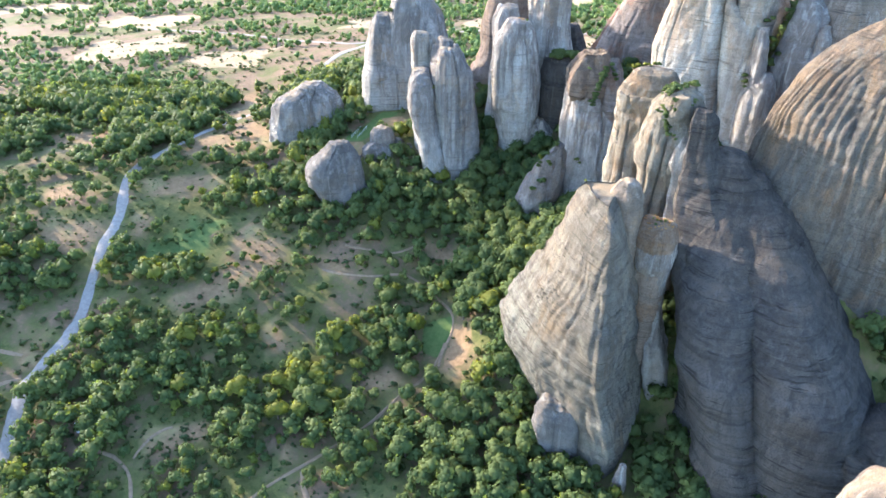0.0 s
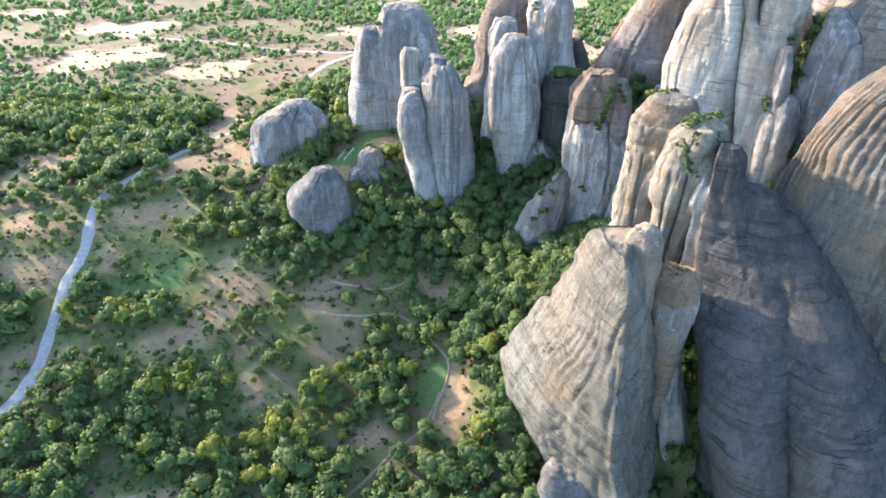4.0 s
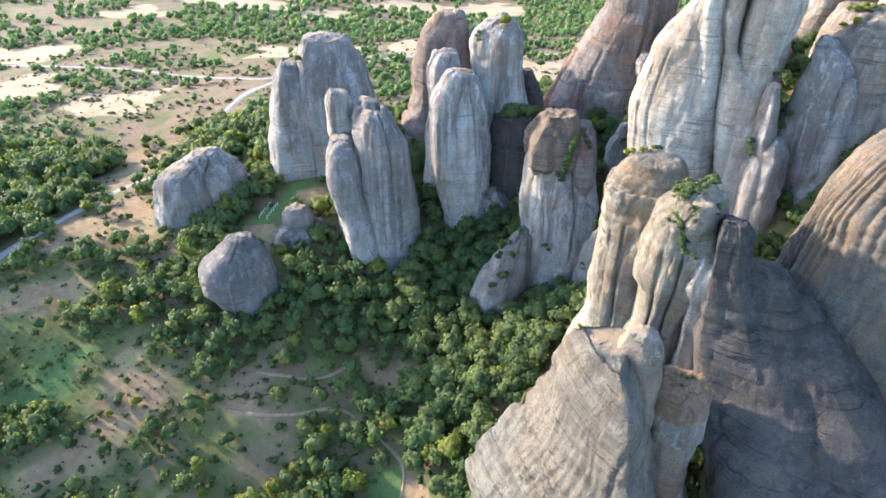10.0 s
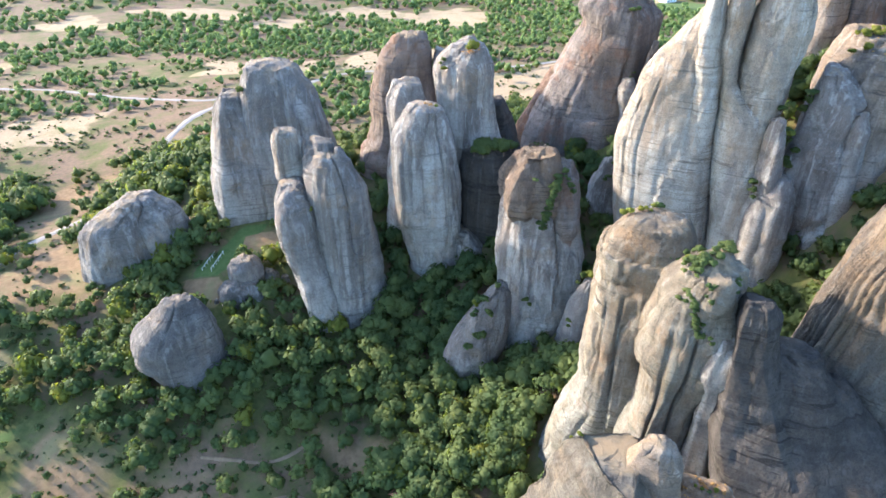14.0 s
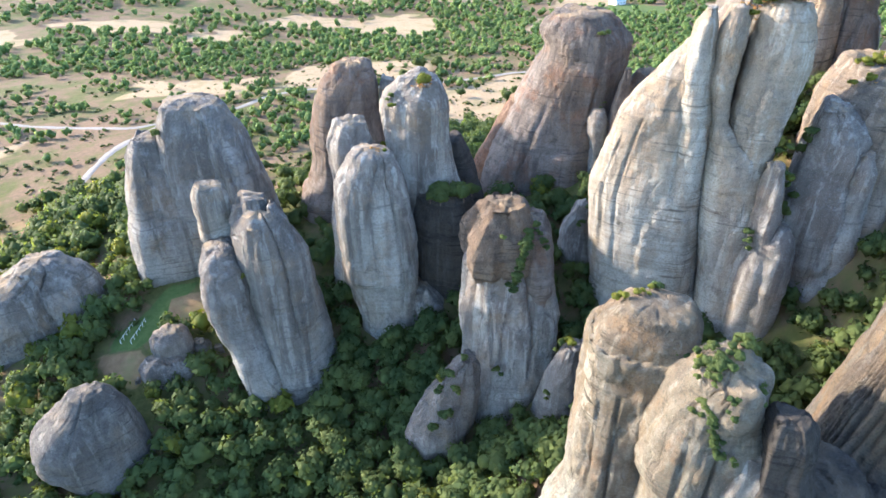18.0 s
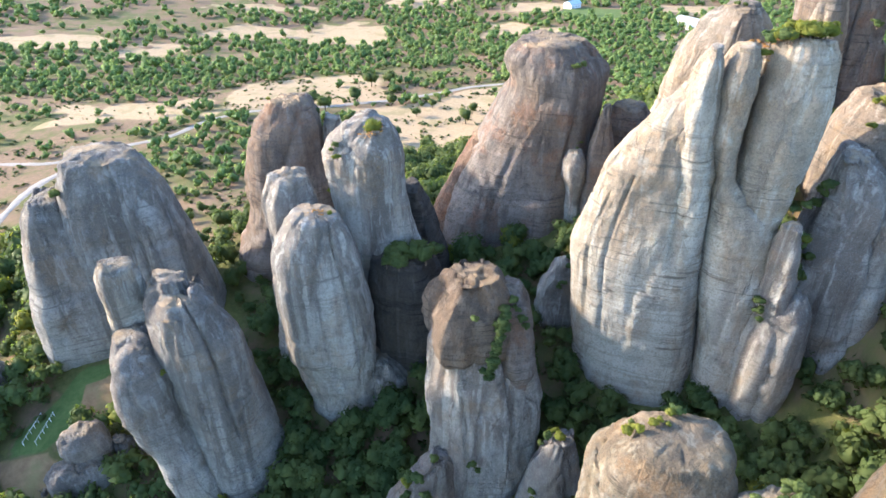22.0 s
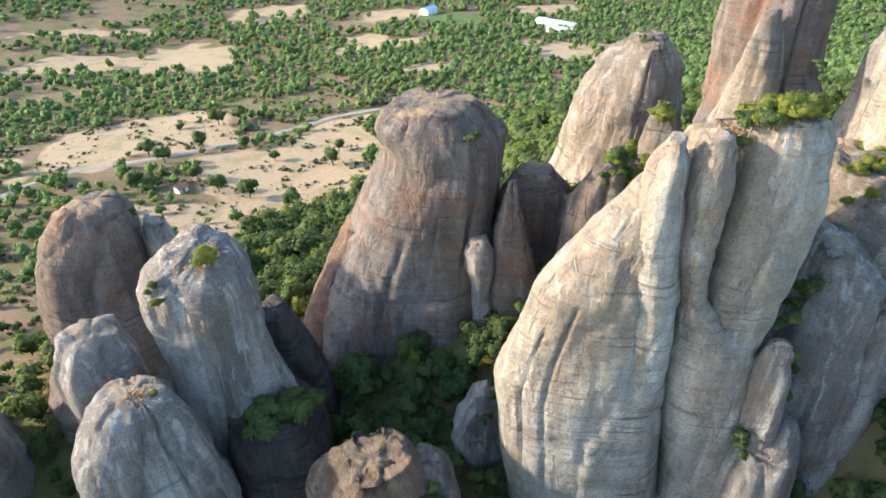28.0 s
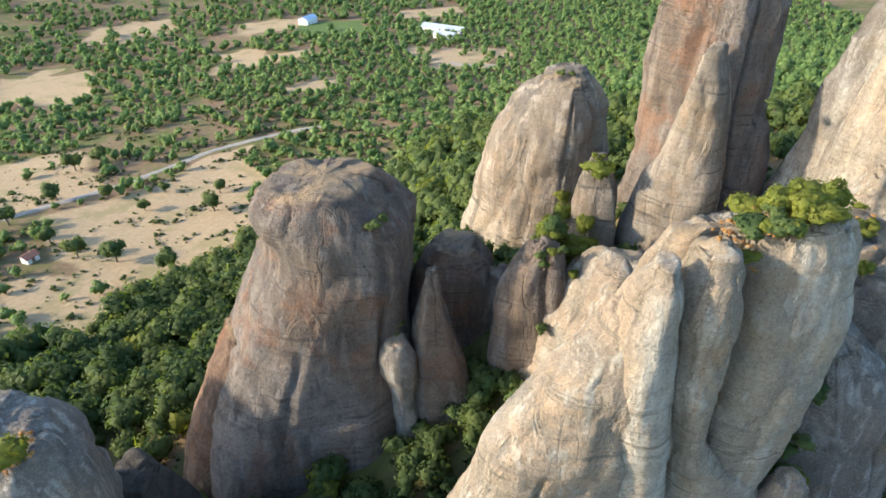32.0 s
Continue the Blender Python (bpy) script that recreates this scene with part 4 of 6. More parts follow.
rock("rock_outcrop", "leaning brown rock tooth below the saddle", [
    ("body", tower((98.5, 237.5), -48, [(103.5, 2.5, 6, 2, 2.5), (101, 0.8, 6.8, 3, 3.5), (96, -1, 7.2, 3.5, 4), (88, -2.2, 7.5, 4, 5), (75, -4, 8.5, 5, 6)], ROCK_BROWN, nu=80, nv=60, flute=0.3, pitch=0.35, lumps=0.8, dome=0.22, seed=20.3), ""),
    ("ledge", tower((103, 233.5), -48, [(97, -1.5, 2.5, 1.5, 2), (94.5, -3, 4, 3, 3), (88, -4, 5, 3.5, 4), (72, -5, 6, 4, 5)], ROCK_BROWN, nu=60, nv=40, flute=0.3, lumps=1.0, block=0.7, seed=20.9), "rounded brown boulder leaning on the tooth")])
rock("rock_outcrop", "pale lichen-covered slabs on the saddle", [
    ("body", tower((104, 229), -55, [(102, 0, 8, 2, 4), (99, -3, 11, 4, 6), (94, -6, 13, 6, 8), (80, -9, 15, 8, 9)], ROCK_PALE, nu=100, nv=60, flute=0.6, pitch=0.4, lumps=1.5, dome=0.2, seed=21.1), ""),
    ("slab", tower((109, 224), -55, [(100.5, -2, 4, 2, 2), (98.5, -4, 6, 3, 3), (92, -5, 7, 4, 4), (76, -6, 8, 5, 5)], ROCK_PALE, nu=60, nv=40, square=3.2, flute=0.3, lumps=1.0, block=0.8, seed=21.8), "lichen-covered slab")])
# the giant with the three fingers
rock("rock_tower", "giant pale rock tower with rounded vertical columns", [
    ("slab", tower((93, 213), -30, [(117, -8.6, -4.6, 9.5, -5), (115, -10.2, -4.4, 10.2, -4), (111.5, -12.8, -4, 10.6, -3), (107, -16.2, -3.2, 10.8, -2), (103, -18.4, -2.2, 11, -1), (98, -20.1, -1.6, 11, 0), (93, -21.5, -1.2, 11, 2), (86, -22.6, -0.2, 11, 5), (78, -21.8, 0.8, 11.2, 8), (65, -20.6, 3, 11.6, 12), (45, -19.5, 6, 12, 12)], ROCK_PALE, nu=240, nv=190, square=2.2, pivot=((117, -6.5, -7), (107, -6, -6.5), (98, -5.5, -6), (86, -5, -4), (65, -3, -2)), flute=0.12, pitch=0.25, lumps=0.6, beds=0.14, cracks=((228, 0.7, 0.5, 66, 104), (214, 0.6, 0.5, 70, 100)), dome=0.1, crag=0.0, seed=22.4, facets=0, soften=0.03, block=0.3), ""),
    ("back", tower((93, 213), -30, [(122.5, -3, 9.5, 5.5, -1), (115, -6, 11.5, 5.5, 1), (107, -9, 12, 5.5, 3), (97, -13, 12, 5.5, 5), (89, -16, 12, 5.5, 7), (75, -17, 13, 5.5, 11), (45, -17, 15, 5.5, 12)], ROCK_PALE, nu=160, nv=120, square=2.4, flute=0.2, pitch=0.25, lumps=0.7, beds=0.16, dome=0.12, seed=22.9, facets=3, soften=0.04), "broad back of the tower"),
    ("column", tower((93, 213), -30, [(123.6, -7.3, -5.8, 10, -7.5), (122, -8.3, -5.2, 10.9, -6), (118, -8.9, -5, 11.3, -5.5), (112, -9.3, -4.4, 11.7, -5), (105, -8.8, -3.1, 11.8, -5), (98, -7.8, -2.1, 11.5, -5), (88, -6.4, -1.6, 10.4, -4)], ROCK_PALE, nu=100, nv=120, flute=0.08, pitch=0.35, lumps=0.4, beds=0.16, dome=0.4, crag=0.0, seed=23.1, facets=0, soften=0.06, square=2.1), "rounded pale column"),
    ("column", tower((93, 213), -30, [(124, -4.2, -0.6, 10.2, -6), (122, -5, 0.3, 11, -5.5), (117, -5.1, 0.7, 11.7, -5), (110, -4.2, 0.4, 11.9, -5), (104, -2.9, 0.9, 11.9, -5), (101, -2.3, 2.4, 11.9, -5), (98, -2, 7, 11.8, -4), (94, -1.8, 9.4, 11.7, -3), (88, -0.9, 9.8, 11.7, -3), (80, 0.3, 10.4, 11.9, -2), (70, 2, 11.8, 12.1, -1), (50, 4, 13, 12.6, 0)], ROCK_PALE, nu=150, nv=190, square=2.35, flute=0.12, pitch=0.3, lumps=0.5, beds=0.3, dome=0.35, crag=0.0, seed=24.2, facets=0, soften=0.05), "rounded pale column with stacked bulges"),
    ("column", tower((93, 213), -30, [(125, 1.7, 8.6, 9.4, -5), (123, 0.9, 11, 10.7, -3), (117, 0.8, 11.2, 11.5, -2), (110, 0.4, 11, 11.7, -2), (103, 0.8, 10.6, 11.5, -2), (97, 1.6, 10, 11.3, -2), (90, 3, 9.8, 10.3, -2), (80, 6, 10.4, 10, -1), (50, 8, 13, 10.4, 0)], ROCK_PALE, nu=150, nv=160, square=2.35, flute=0.12, pitch=0.3, lumps=0.6, beds=0.2, dome=0.16, crag=0.0, seed=25.3, facets=0, soften=0.05), "rounded pale column under the bushes"),
    ("lobe", tower((93, 213), -30, [(120, 10.2, 12.2, 4, 2), (118, 9.8, 13.2, 5.5, 4), (113, 9.8, 13.5, 6, 5), (108, 9.4, 12.6, 5.5, 5), (104, 9, 11.5, 4, 4), (96, 8, 10, 3, 3)], ROCK_PALE, nu=80, nv=80, square=2.2, flute=0.1, lumps=0.5, beds=0.15, dome=0.3, crag=0.0, seed=25.9, facets=0), "overhanging grey lobe"),
])
rock("rock_pinnacle", "small grey pinnacle at the giant's foot", [
    ("body", tower((74, 227), -30, [(76, -1.5, 1.8, 1.5, 2), (72, -3.8, 2.8, 2.5, 3), (66, -4.4, 4.2, 3, 4), (52, -5, 6, 4, 5), (36, -6, 8, 5, 6)], ROCK_GREY, nu=90, nv=70, flute=0.45, pitch=0.35, lumps=1.0, dome=0.6, seed=26.0), "")], "rock pinnacle")
rock("rock_pinnacle", "slim grey rock finger beside the giant", [
    ("body", tower((96, 198), -58, [(97, -1.2, 1.8, 1.0, 2), (94, -2.2, 3.0, 1.8, 3.5), (88, -2.6, 3.8, 2.0, 5), (80, -2.6, 4.4, 2.2, 6), (70, -2.4, 5, 2.4, 7), (50, -2, 6, 2.6, 8)], ROCK_GREY, nu=80, nv=90, flute=0.25, pitch=0.4, lumps=0.6, dome=0.8, seed=27.4), ""),
    ("shoulder", tower((99, 196.5), -58, [(84, -1.2, 2.2, 1.5, 3), (81, -2.6, 3.6, 2.5, 4), (72, -3.2, 4.6, 3, 5), (50, -4, 6, 3.5, 6)], ROCK_GREY, nu=60, nv=50, flute=0.3, lumps=0.8, seed=27.9), "lower shoulder of the finger")], "rock pinnacle")
rock("rock_pillar", "broad rounded grey pillar beside the giant", [
    ("body", tower((106, 204), -49, [(106, 1, 6, 3, 5), (102, 0, 10.4, 5, 7), (95, -1, 12.2, 6.5, 8), (87, -1, 13, 7, 9), (80, -0.5, 14, 7, 9), (70, 0, 14.8, 7.5, 9), (50, 0, 15, 8, 10)], ROCK_GREY, nu=130, nv=100, flute=0.4, pitch=0.3, lumps=1.0, dome=0.22, seed=28.1), ""),
    ("shoulder", tower((112, 197), -49, [(99, -1, 3, 2, 4), (96, -3, 5, 3.5, 5), (88, -4, 6, 4.5, 6), (70, -5, 7, 5, 7)], ROCK_GREY, nu=70, nv=60, flute=0.3, lumps=0.9, seed=28.7), "lower shoulder of the pillar")])
rock("rock_outcrop", "flat brown rock slab with shrubs along its rim", [
    ("body", tower((124, 203), -71, [(111.5, -11, 8, 6, 6), (108, -13, 10, 8, 8), (100, -14, 12, 9, 9), (80, -15, 14, 10, 10)], ROCK_WARM, nu=110, nv=70, flute=0.4, pitch=0.3, lumps=1.3, dome=0.15, seed=29.2), ""),
    ("ledge", tower((118, 200), -71, [(108.5, -7, 4, 2, 3), (106, -9, 6, 4, 5), (98, -10, 8, 5, 6), (80, -11, 9, 6, 7)], ROCK_WARM, nu=80, nv=44, square=3.2, flute=0.3, lumps=1.0, block=0.8, seed=29.7), "lower brown ledge of the slab")])
# cluster at the far right
rock("rock_pillar", "warm sunlit rock pillar tinted brown at its back", [
    ("body", tower((124, 256), -50, [(115.5, 0, 8, 4, 6), (113, -3.5, 11, 6, 8), (108, -6, 12.2, 7.5, 9), (102, -8, 13.4, 8.5, 9), (95, -10.5, 14.6, 9.5, 10), (86, -13, 15, 10.5, 10), (70, -15, 15, 11, 10)], ROCK_WARM, nu=150, nv=110, square=1.55, pivot=((115.5, 5, 2), (95, 4, 3), (70, 3, 3)), crag=0.1, flute=0.2, pitch=0.24, lumps=1.2, cracks=((250, 1.2, 1.0, 84, 110), (272, 0.9, 0.7, 90, 116)), dome=0.22, seed=30.5), "")])
rock("rock_pinnacle", "small pale rock finger with a shrub on top", [
    ("body", tower((116, 238), -56, [(110.5, -1.5, 2, 1.5, 2), (108, -2.8, 3.7, 2.5, 3), (103, -3.3, 4.2, 3, 4), (96, -3.4, 4.8, 3, 4), (78, -4, 5.5, 4, 5)], ROCK_WARM, nu=80, nv=70, flute=0.25, pitch=0.35, lumps=0.7, dome=0.6, seed=31.6), "")], "rock pinnacle")
rock("rock_tower", "towering brown rock wall with a leaning spur", [
    ("body", tower((131, 229), -66, [(146, -8, 6, 2.5, 7), (138, -11, 7.4, 3.5, 9), (126, -11.8, 7.8, 4.4, 10), (118, -12, 8, 4.6, 10), (108, -11.8, 8.8, 5, 10), (95, -12.2, 9.8, 6, 10), (75, -13, 11, 7, 10)], ROCK_BROWN, nu=160, nv=120, square=1.55, pivot=((146, 0, 2), (110, 0, 3), (75, 1, 3)), flute=0.2, pitch=0.22, lumps=1.2, cracks=((285, 1.2, 1.0, 90, 150),), dome=0.22, seed=32.7), ""),
    ("spur", tower((124, 229), -65, [(126, -1, 1.4, 1.2, 2), (123, -2.2, 2.6, 2.4, 4), (117, -3.2, 3.8, 3.5, 5), (108, -5, 4.6, 4, 6), (96, -7.5, 5.5, 4.5, 7), (78, -9, 7, 5, 7)], ROCK_WARM, nu=100, nv=90, flute=0.35, pitch=0.3, lumps=0.9, dome=0.8, seed=33.8), "leaning spur in front of the wall"),
])
rock("rock_outcrop", "grey sloping rock wall above the saddle", [
    ("body", tower((139, 215), -76, [(134, -2, 6, 4, 5), (126, -4, 8, 5, 7), (116, -6, 9, 6, 8), (105, -8, 11, 7, 9), (85, -10, 13, 8, 10)], ROCK_GREY, nu=110, nv=80, flute=0.5, pitch=0.3, lumps=1.2, dome=0.22, seed=34.4), ""),
    ("slab", tower((134.5, 213), -76, [(121, -1, 3, 2, 3), (117, -3, 5, 3, 4), (106, -5, 7, 4, 5), (86, -7, 8, 5, 6)], ROCK_GREY, nu=70, nv=50, square=3.0, flute=0.3, lumps=1.0, block=0.8, seed=34.9), "leaning slab before the wall")])
rock("rock_outcrop", "bright sunlit rock slab beside the wall", [
    ("body", tower((132, 207.5), -80, [(133, -4, 5, 3, 4), (124, -6, 7, 4, 6), (116, -7, 8, 5, 6), (106, -7.5, 9, 5.5, 7), (88, -8, 10, 6, 8)], ROCK_PALE, nu=110, nv=80, flute=0.45, pitch=0.3, lumps=1.1, dome=0.22, seed=35.5), ""),
    ("slab", tower((127.5, 206.5), -80, [(116, -2, 2.5, 2, 2), (112.5, -4, 4.5, 3, 3), (102, -5, 6, 3.5, 4), (86, -6, 7, 4, 5)], ROCK_PALE, nu=70, nv=50, square=3.0, flute=0.3, lumps=1.0, block=0.8, seed=35.9), "lower sunlit slab")])
# the near ridge: fin, stem, capped tower and the flank coloured dark for its shade
rock("rock_fin", "pale sunlit rock fin with wavy grooved beds", [
    ("fin", tower((42, 141), -19, [(74.5, -7, 1.5, 9, 3), (71.5, -9, 3.4, 14, 4), (65, -11.2, 6, 18, 6), (56, -14.5, 8.6, 22.5, 8), (47, -19, 11, 27, 10), (38, -24, 13, 29, 11), (28, -27.5, 14.5, 29.5, 12), (20, -25, 16, 29.5, 12), (10, -19, 18.5, 29.5, 12), (-2, -15, 21, 29.5, 12)], ROCK_FIN, nu=300, nv=170, square=1.36, pivot=((74.5, 0, 2), (70, 2, 3), (47, 4, 4), (28, 7, 4), (12, 11, 2)), flute=0.15, pitch=0.36, lumps=0.9, beds=0.5, dome=0.1, block=0.13, crag=0.0, seed=36.6, upright=0.16, facets=0, ribs=(56, 0.62, 9.0), soften=0.04), ""),
    ("balanced_boulder", tower((44.6, 138), -28, [(77, -2.6, 2.6, 2.2, 2.8), (75.4, -4.4, 4.4, 3.8, 4.2), (70, -4.6, 4.6, 4, 4.5), (62, -3.5, 4.5, 4, 4), (50, -4, 5, 4, 5)], ROCK_WARM, nu=70, nv=50, flute=0.2, lumps=0.6, dome=0.4, crag=0.0, seed=37.1), "rounded grey boulder on the crest"),
])
rock("rock_needle", "slim grey rock stem capped with orange grass", [
    ("stem", tower((53, 136), -30, [(66, -3.6, 3.6, 2.6, 3.6), (62.5, -4.6, 4.8, 3.8, 4.4), (56, -3.4, 5.8, 4.2, 4.6), (51, -1.6, 5.2, 3.6, 4.2), (46, 0.2, 4.8, 3.2, 4), (38, 1.4, 6, 3.4, 4.4), (24, 4, 9.6, 4, 5), (5, 8, 14.5, 5, 6)], ROCK_GREY, nu=90, nv=110, square=3.6, facets=3, flute=0.2, pitch=0.35, lumps=0.7, dome=0.05, crag=0.0, seed=38.3, soften=0.04), ""),
    ("cap", tower((53, 136), -30, [(66.9, -3.4, 3.4, 2.6, 3.2), (65.8, -4.8, 4.9, 3.9, 4.5), (62.5, -5, 5.2, 4.3, 4.8), (60.6, -4.4, 4.7, 3.8, 4.4), (58, -4, 4.4, 3.5, 4)], ROCK_ORANGE, nu=80, nv=40, square=3.2, flute=0.15, pitch=0.4, lumps=0.6, dome=0.06, seed=38.9, soften=0.04, facets=3, crag=0.0), "block topped with orange earth")], "rock pillar")
rock("rock_tower", "sunlit rock tower with a flat brown cap", [
    ("cap", tower((57.5, 169.5), -33, [(93, -6.5, 4, 3.6, 5.5), (91, -9, 5.4, 5.6, 7), (88, -10, 6, 6.4, 8), (84, -10.4, 6.1, 6.8, 8), (80, -10.3, 5.9, 6.9, 8), (77, -9.6, 5.2, 6.3, 7.5)], ROCK_LID, nu=150, nv=70, square=2.9, flute=0.15, pitch=0.4, lumps=0.9, beds=0.45, dome=0.3, crag=0.0, block=0.2, seed=39.4, soften=0.04, facets=4), "flat weathered brown cap"),
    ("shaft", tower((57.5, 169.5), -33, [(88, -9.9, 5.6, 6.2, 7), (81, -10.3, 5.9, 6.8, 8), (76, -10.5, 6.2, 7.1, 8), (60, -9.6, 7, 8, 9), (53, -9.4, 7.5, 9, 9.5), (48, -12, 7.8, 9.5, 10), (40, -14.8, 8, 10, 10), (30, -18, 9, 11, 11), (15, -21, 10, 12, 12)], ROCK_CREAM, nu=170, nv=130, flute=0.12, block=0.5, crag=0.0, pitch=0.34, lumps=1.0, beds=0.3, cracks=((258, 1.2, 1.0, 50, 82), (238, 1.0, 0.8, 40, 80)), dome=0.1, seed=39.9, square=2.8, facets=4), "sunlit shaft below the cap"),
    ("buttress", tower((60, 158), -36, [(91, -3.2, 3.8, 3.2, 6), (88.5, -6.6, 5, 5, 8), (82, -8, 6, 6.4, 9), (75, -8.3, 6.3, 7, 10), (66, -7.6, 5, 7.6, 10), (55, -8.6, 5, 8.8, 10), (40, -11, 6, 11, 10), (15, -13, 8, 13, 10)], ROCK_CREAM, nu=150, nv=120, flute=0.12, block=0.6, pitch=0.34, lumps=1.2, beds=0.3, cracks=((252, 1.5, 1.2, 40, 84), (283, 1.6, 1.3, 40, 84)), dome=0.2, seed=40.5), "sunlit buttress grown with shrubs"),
    ("side_column", tower((62, 151.5), -36, [(83, -1.4, 1.4, 1.5, 2), (80.5, -2.8, 2.8, 3, 3), (76, -3.2, 3.2, 3.2, 3), (73, -2.2, 2.6, 2.4, 3), (69, -2, 2.4, 2.3, 3), (56, -2.6, 3.2, 2.8, 4), (30, -3.4, 4.4, 3.4, 5)], ROCK_GREY, nu=64, nv=80, flute=0.2, pitch=0.4, lumps=0.6, dome=0.22, seed=41.6, soften=0.04), "slim column with a knob"),
])
rock("rock_ridge", "vast rock flank sloping into the valley, its shade coloured dark", [
    ("tower", tower((65, 149.5), -36, [(90.5, -4.2, 0.8, 2.6, 4), (88.5, -5, 2.4, 4, 5), (85.5, -5, 3.2, 4.4, 5.2), (83.5, -4.5, 2.9, 4, 5), (80, -4.8, 4.4, 4.6, 5), (76, -5, 7.4, 5.6, 6), (71, -5.6, 11, 8, 7), (66, -5, 15, 11, 7), (60, -3, 19, 15, 8), (56, -1, 21.5, 18.5, 8), (50, 2, 24, 22.5, 8), (36, 9, 30, 27, 8), (20, 13, 36, 30, 8)], ROCK_DARK_SHADED, nu=200, nv=140, square=2.2, flute=0.12, block=0.25, pitch=0.35, lumps=0.8, beds=0.4, dome=0.12, seed=41.9, soften=0.04), "upright flat-topped column of the ridge"),
    ("flank", tower((72, 135), -31, [(78, -17, -3, -8, 18), (74, -16, 1, -6, 18), (69, -14, 5, -2, 18), (63, -12.5, 7.4, 4.5, 18), (57, -11, 9.6, 11, 18), (52, -10, 11.6, 17, 18), (48, -8.6, 13.4, 21.5, 18), (38, -5, 17, 28.5, 18), (25, 0, 22, 31, 18), (8, 5.5, 28.5, 33.5, 18)], ROCK_DARK_SHADED, nu=230, nv=150, square=2.8, block=0.2, flute=0.15, pitch=0.13, lumps=0.8, beds=0.55, dome=0.22, seed=42.7, upright=0.2, facets=5, soften=0.05), ""),
    ("flank", tower((72, 135), -31, [(75, -6, 2, -9, 17), (69, -4, 9.5, -4, 18), (63, -1, 16, 3, 18), (58, 2, 20.5, 9, 18), (52, 5, 25.5, 15.5, 18), (45, 8, 31.5, 20.5, 18), (38, 10, 37, 25.5, 18), (25, 12, 44, 29, 18), (5, 16, 51, 32, 18)], ROCK_DARK_SHADED, nu=230, nv=140, square=2.5, block=0.22, flute=0.2, pitch=0.13, lumps=0.7, beds=0.8, dome=0.22, seed=44.9, upright=0.2, facets=4, soften=0.05), "bedded second lobe, its shade coloured dark"),
])
rock("rock_dome", "great fluted rock dome with sunlit crest", [
    ("body", tower((115, 150), -42, [(111, -11, 16, 10, 12), (108, -16, 20, 12, 14), (104, -20, 22, 15, 15), (98, -24, 26, 18.5, 16), (92.5, -26.8, 28, 20.5, 16), (88, -28.5, 30, 22, 16), (80, -30.3, 32, 23.5, 16), (70, -31.7, 34, 25, 16), (58, -33, 36, 26.5, 16), (45, -34, 37, 28, 16)], ROCK_RIB, nu=460, nv=150, square=2.5, pivot=((111, 2, -6), (100, 0, -11), (88, 0, -13), (60, 0, -14)), flute=0.3, pitch=0.2, lumps=0.8, beds=0.18, dome=0.22, seed=43.8, facets=0, ribs=(76, 0.85, 3.4), soften=0.05), ""),
    ("crest", tower((115, 150), -42, [(113.5, -6, 8, 3, 7), (111, -9, 13, 6, 10), (106, -12, 16, 8, 12), (98, -14, 18, 8, 12)], ROCK_RIB, nu=120, nv=60, square=2.4, flute=0.4, lumps=1.0, ribs=(40, 0.5, 2.0), dome=0.2, seed=43.1), "sunlit ochre crest of the dome")], "rock dome")
# boulders at the near feet
rock("boulder", "rounded grey boulder standing among trees", [
    ("body", tower((31, 121), -14, [(20.5, -4.6, 4.6, 3.6, 4), (19, -5.8, 5.6, 4.8, 5), (14, -6.2, 6.2, 5.4, 6), (7, -5.2, 6.8, 5.4, 6), (0, -4.6, 7.4, 5, 6)], ROCK_DUSK, nu=90, nv=60, flute=0.35, lumps=1.0, beds=0.4, dome=0.12, seed=44.2, square=3.0), "")], "boulder", "boulders")
rock("boulder", "small pointed grey stone", [
    ("body", tower((46, 107), -21, [(12, -0.8, 0.8, 0.8, 0.8), (9, -1.7, 1.6, 1.5, 1.5), (4, -2.1, 2, 2, 2), (-4, -2.4, 2.4, 2, 2)], ROCK_GREY, nu=44, nv=34, flute=0.2, lumps=0.5, dome=0.8, seed=45.0), "")], "boulder", "boulders")
rock("rock_outcrop", "low broken rock ledges below the dome", [
    ("body", tower((99, 102), -44, [(38, 2, 10, 2, 8), (35, -3, 14, 4, 10), (31, -5, 16, 7, 12), (22, -7, 18, 10, 13), (8, -8, 20, 12, 14)], ROCK_DARK_SHADED, nu=110, nv=70, square=3.2, block=1.0, flute=0.5, lumps=1.6, beds=0.6, dome=0.2, seed=46.1), ""),
    ("ledge", tower((93, 98), -44, [(28, -3, 6, 2, 5), (25.5, -6, 9, 4, 7), (18, -8, 11, 7, 8), (4, -9, 12, 9, 9)], ROCK_DARK_SHADED, nu=70, nv=44, square=3.2, flute=0.3, lumps=1.2, block=1.0, seed=46.7), "lower broken ledge")])
rock("boulder", "warm sunlit boulder top beside the drop", [
    ("body", tower((88, 78), -47, [(47, -2, 5, 3, 4), (44, -5, 8, 5, 6), (38, -7.5, 10, 7, 8), (15, -9, 12, 8, 9)], ROCK_WARM, nu=80, nv=60, flute=0.3, lumps=1.1, dome=0.22, seed=47.3), "")], "boulder", "boulders")


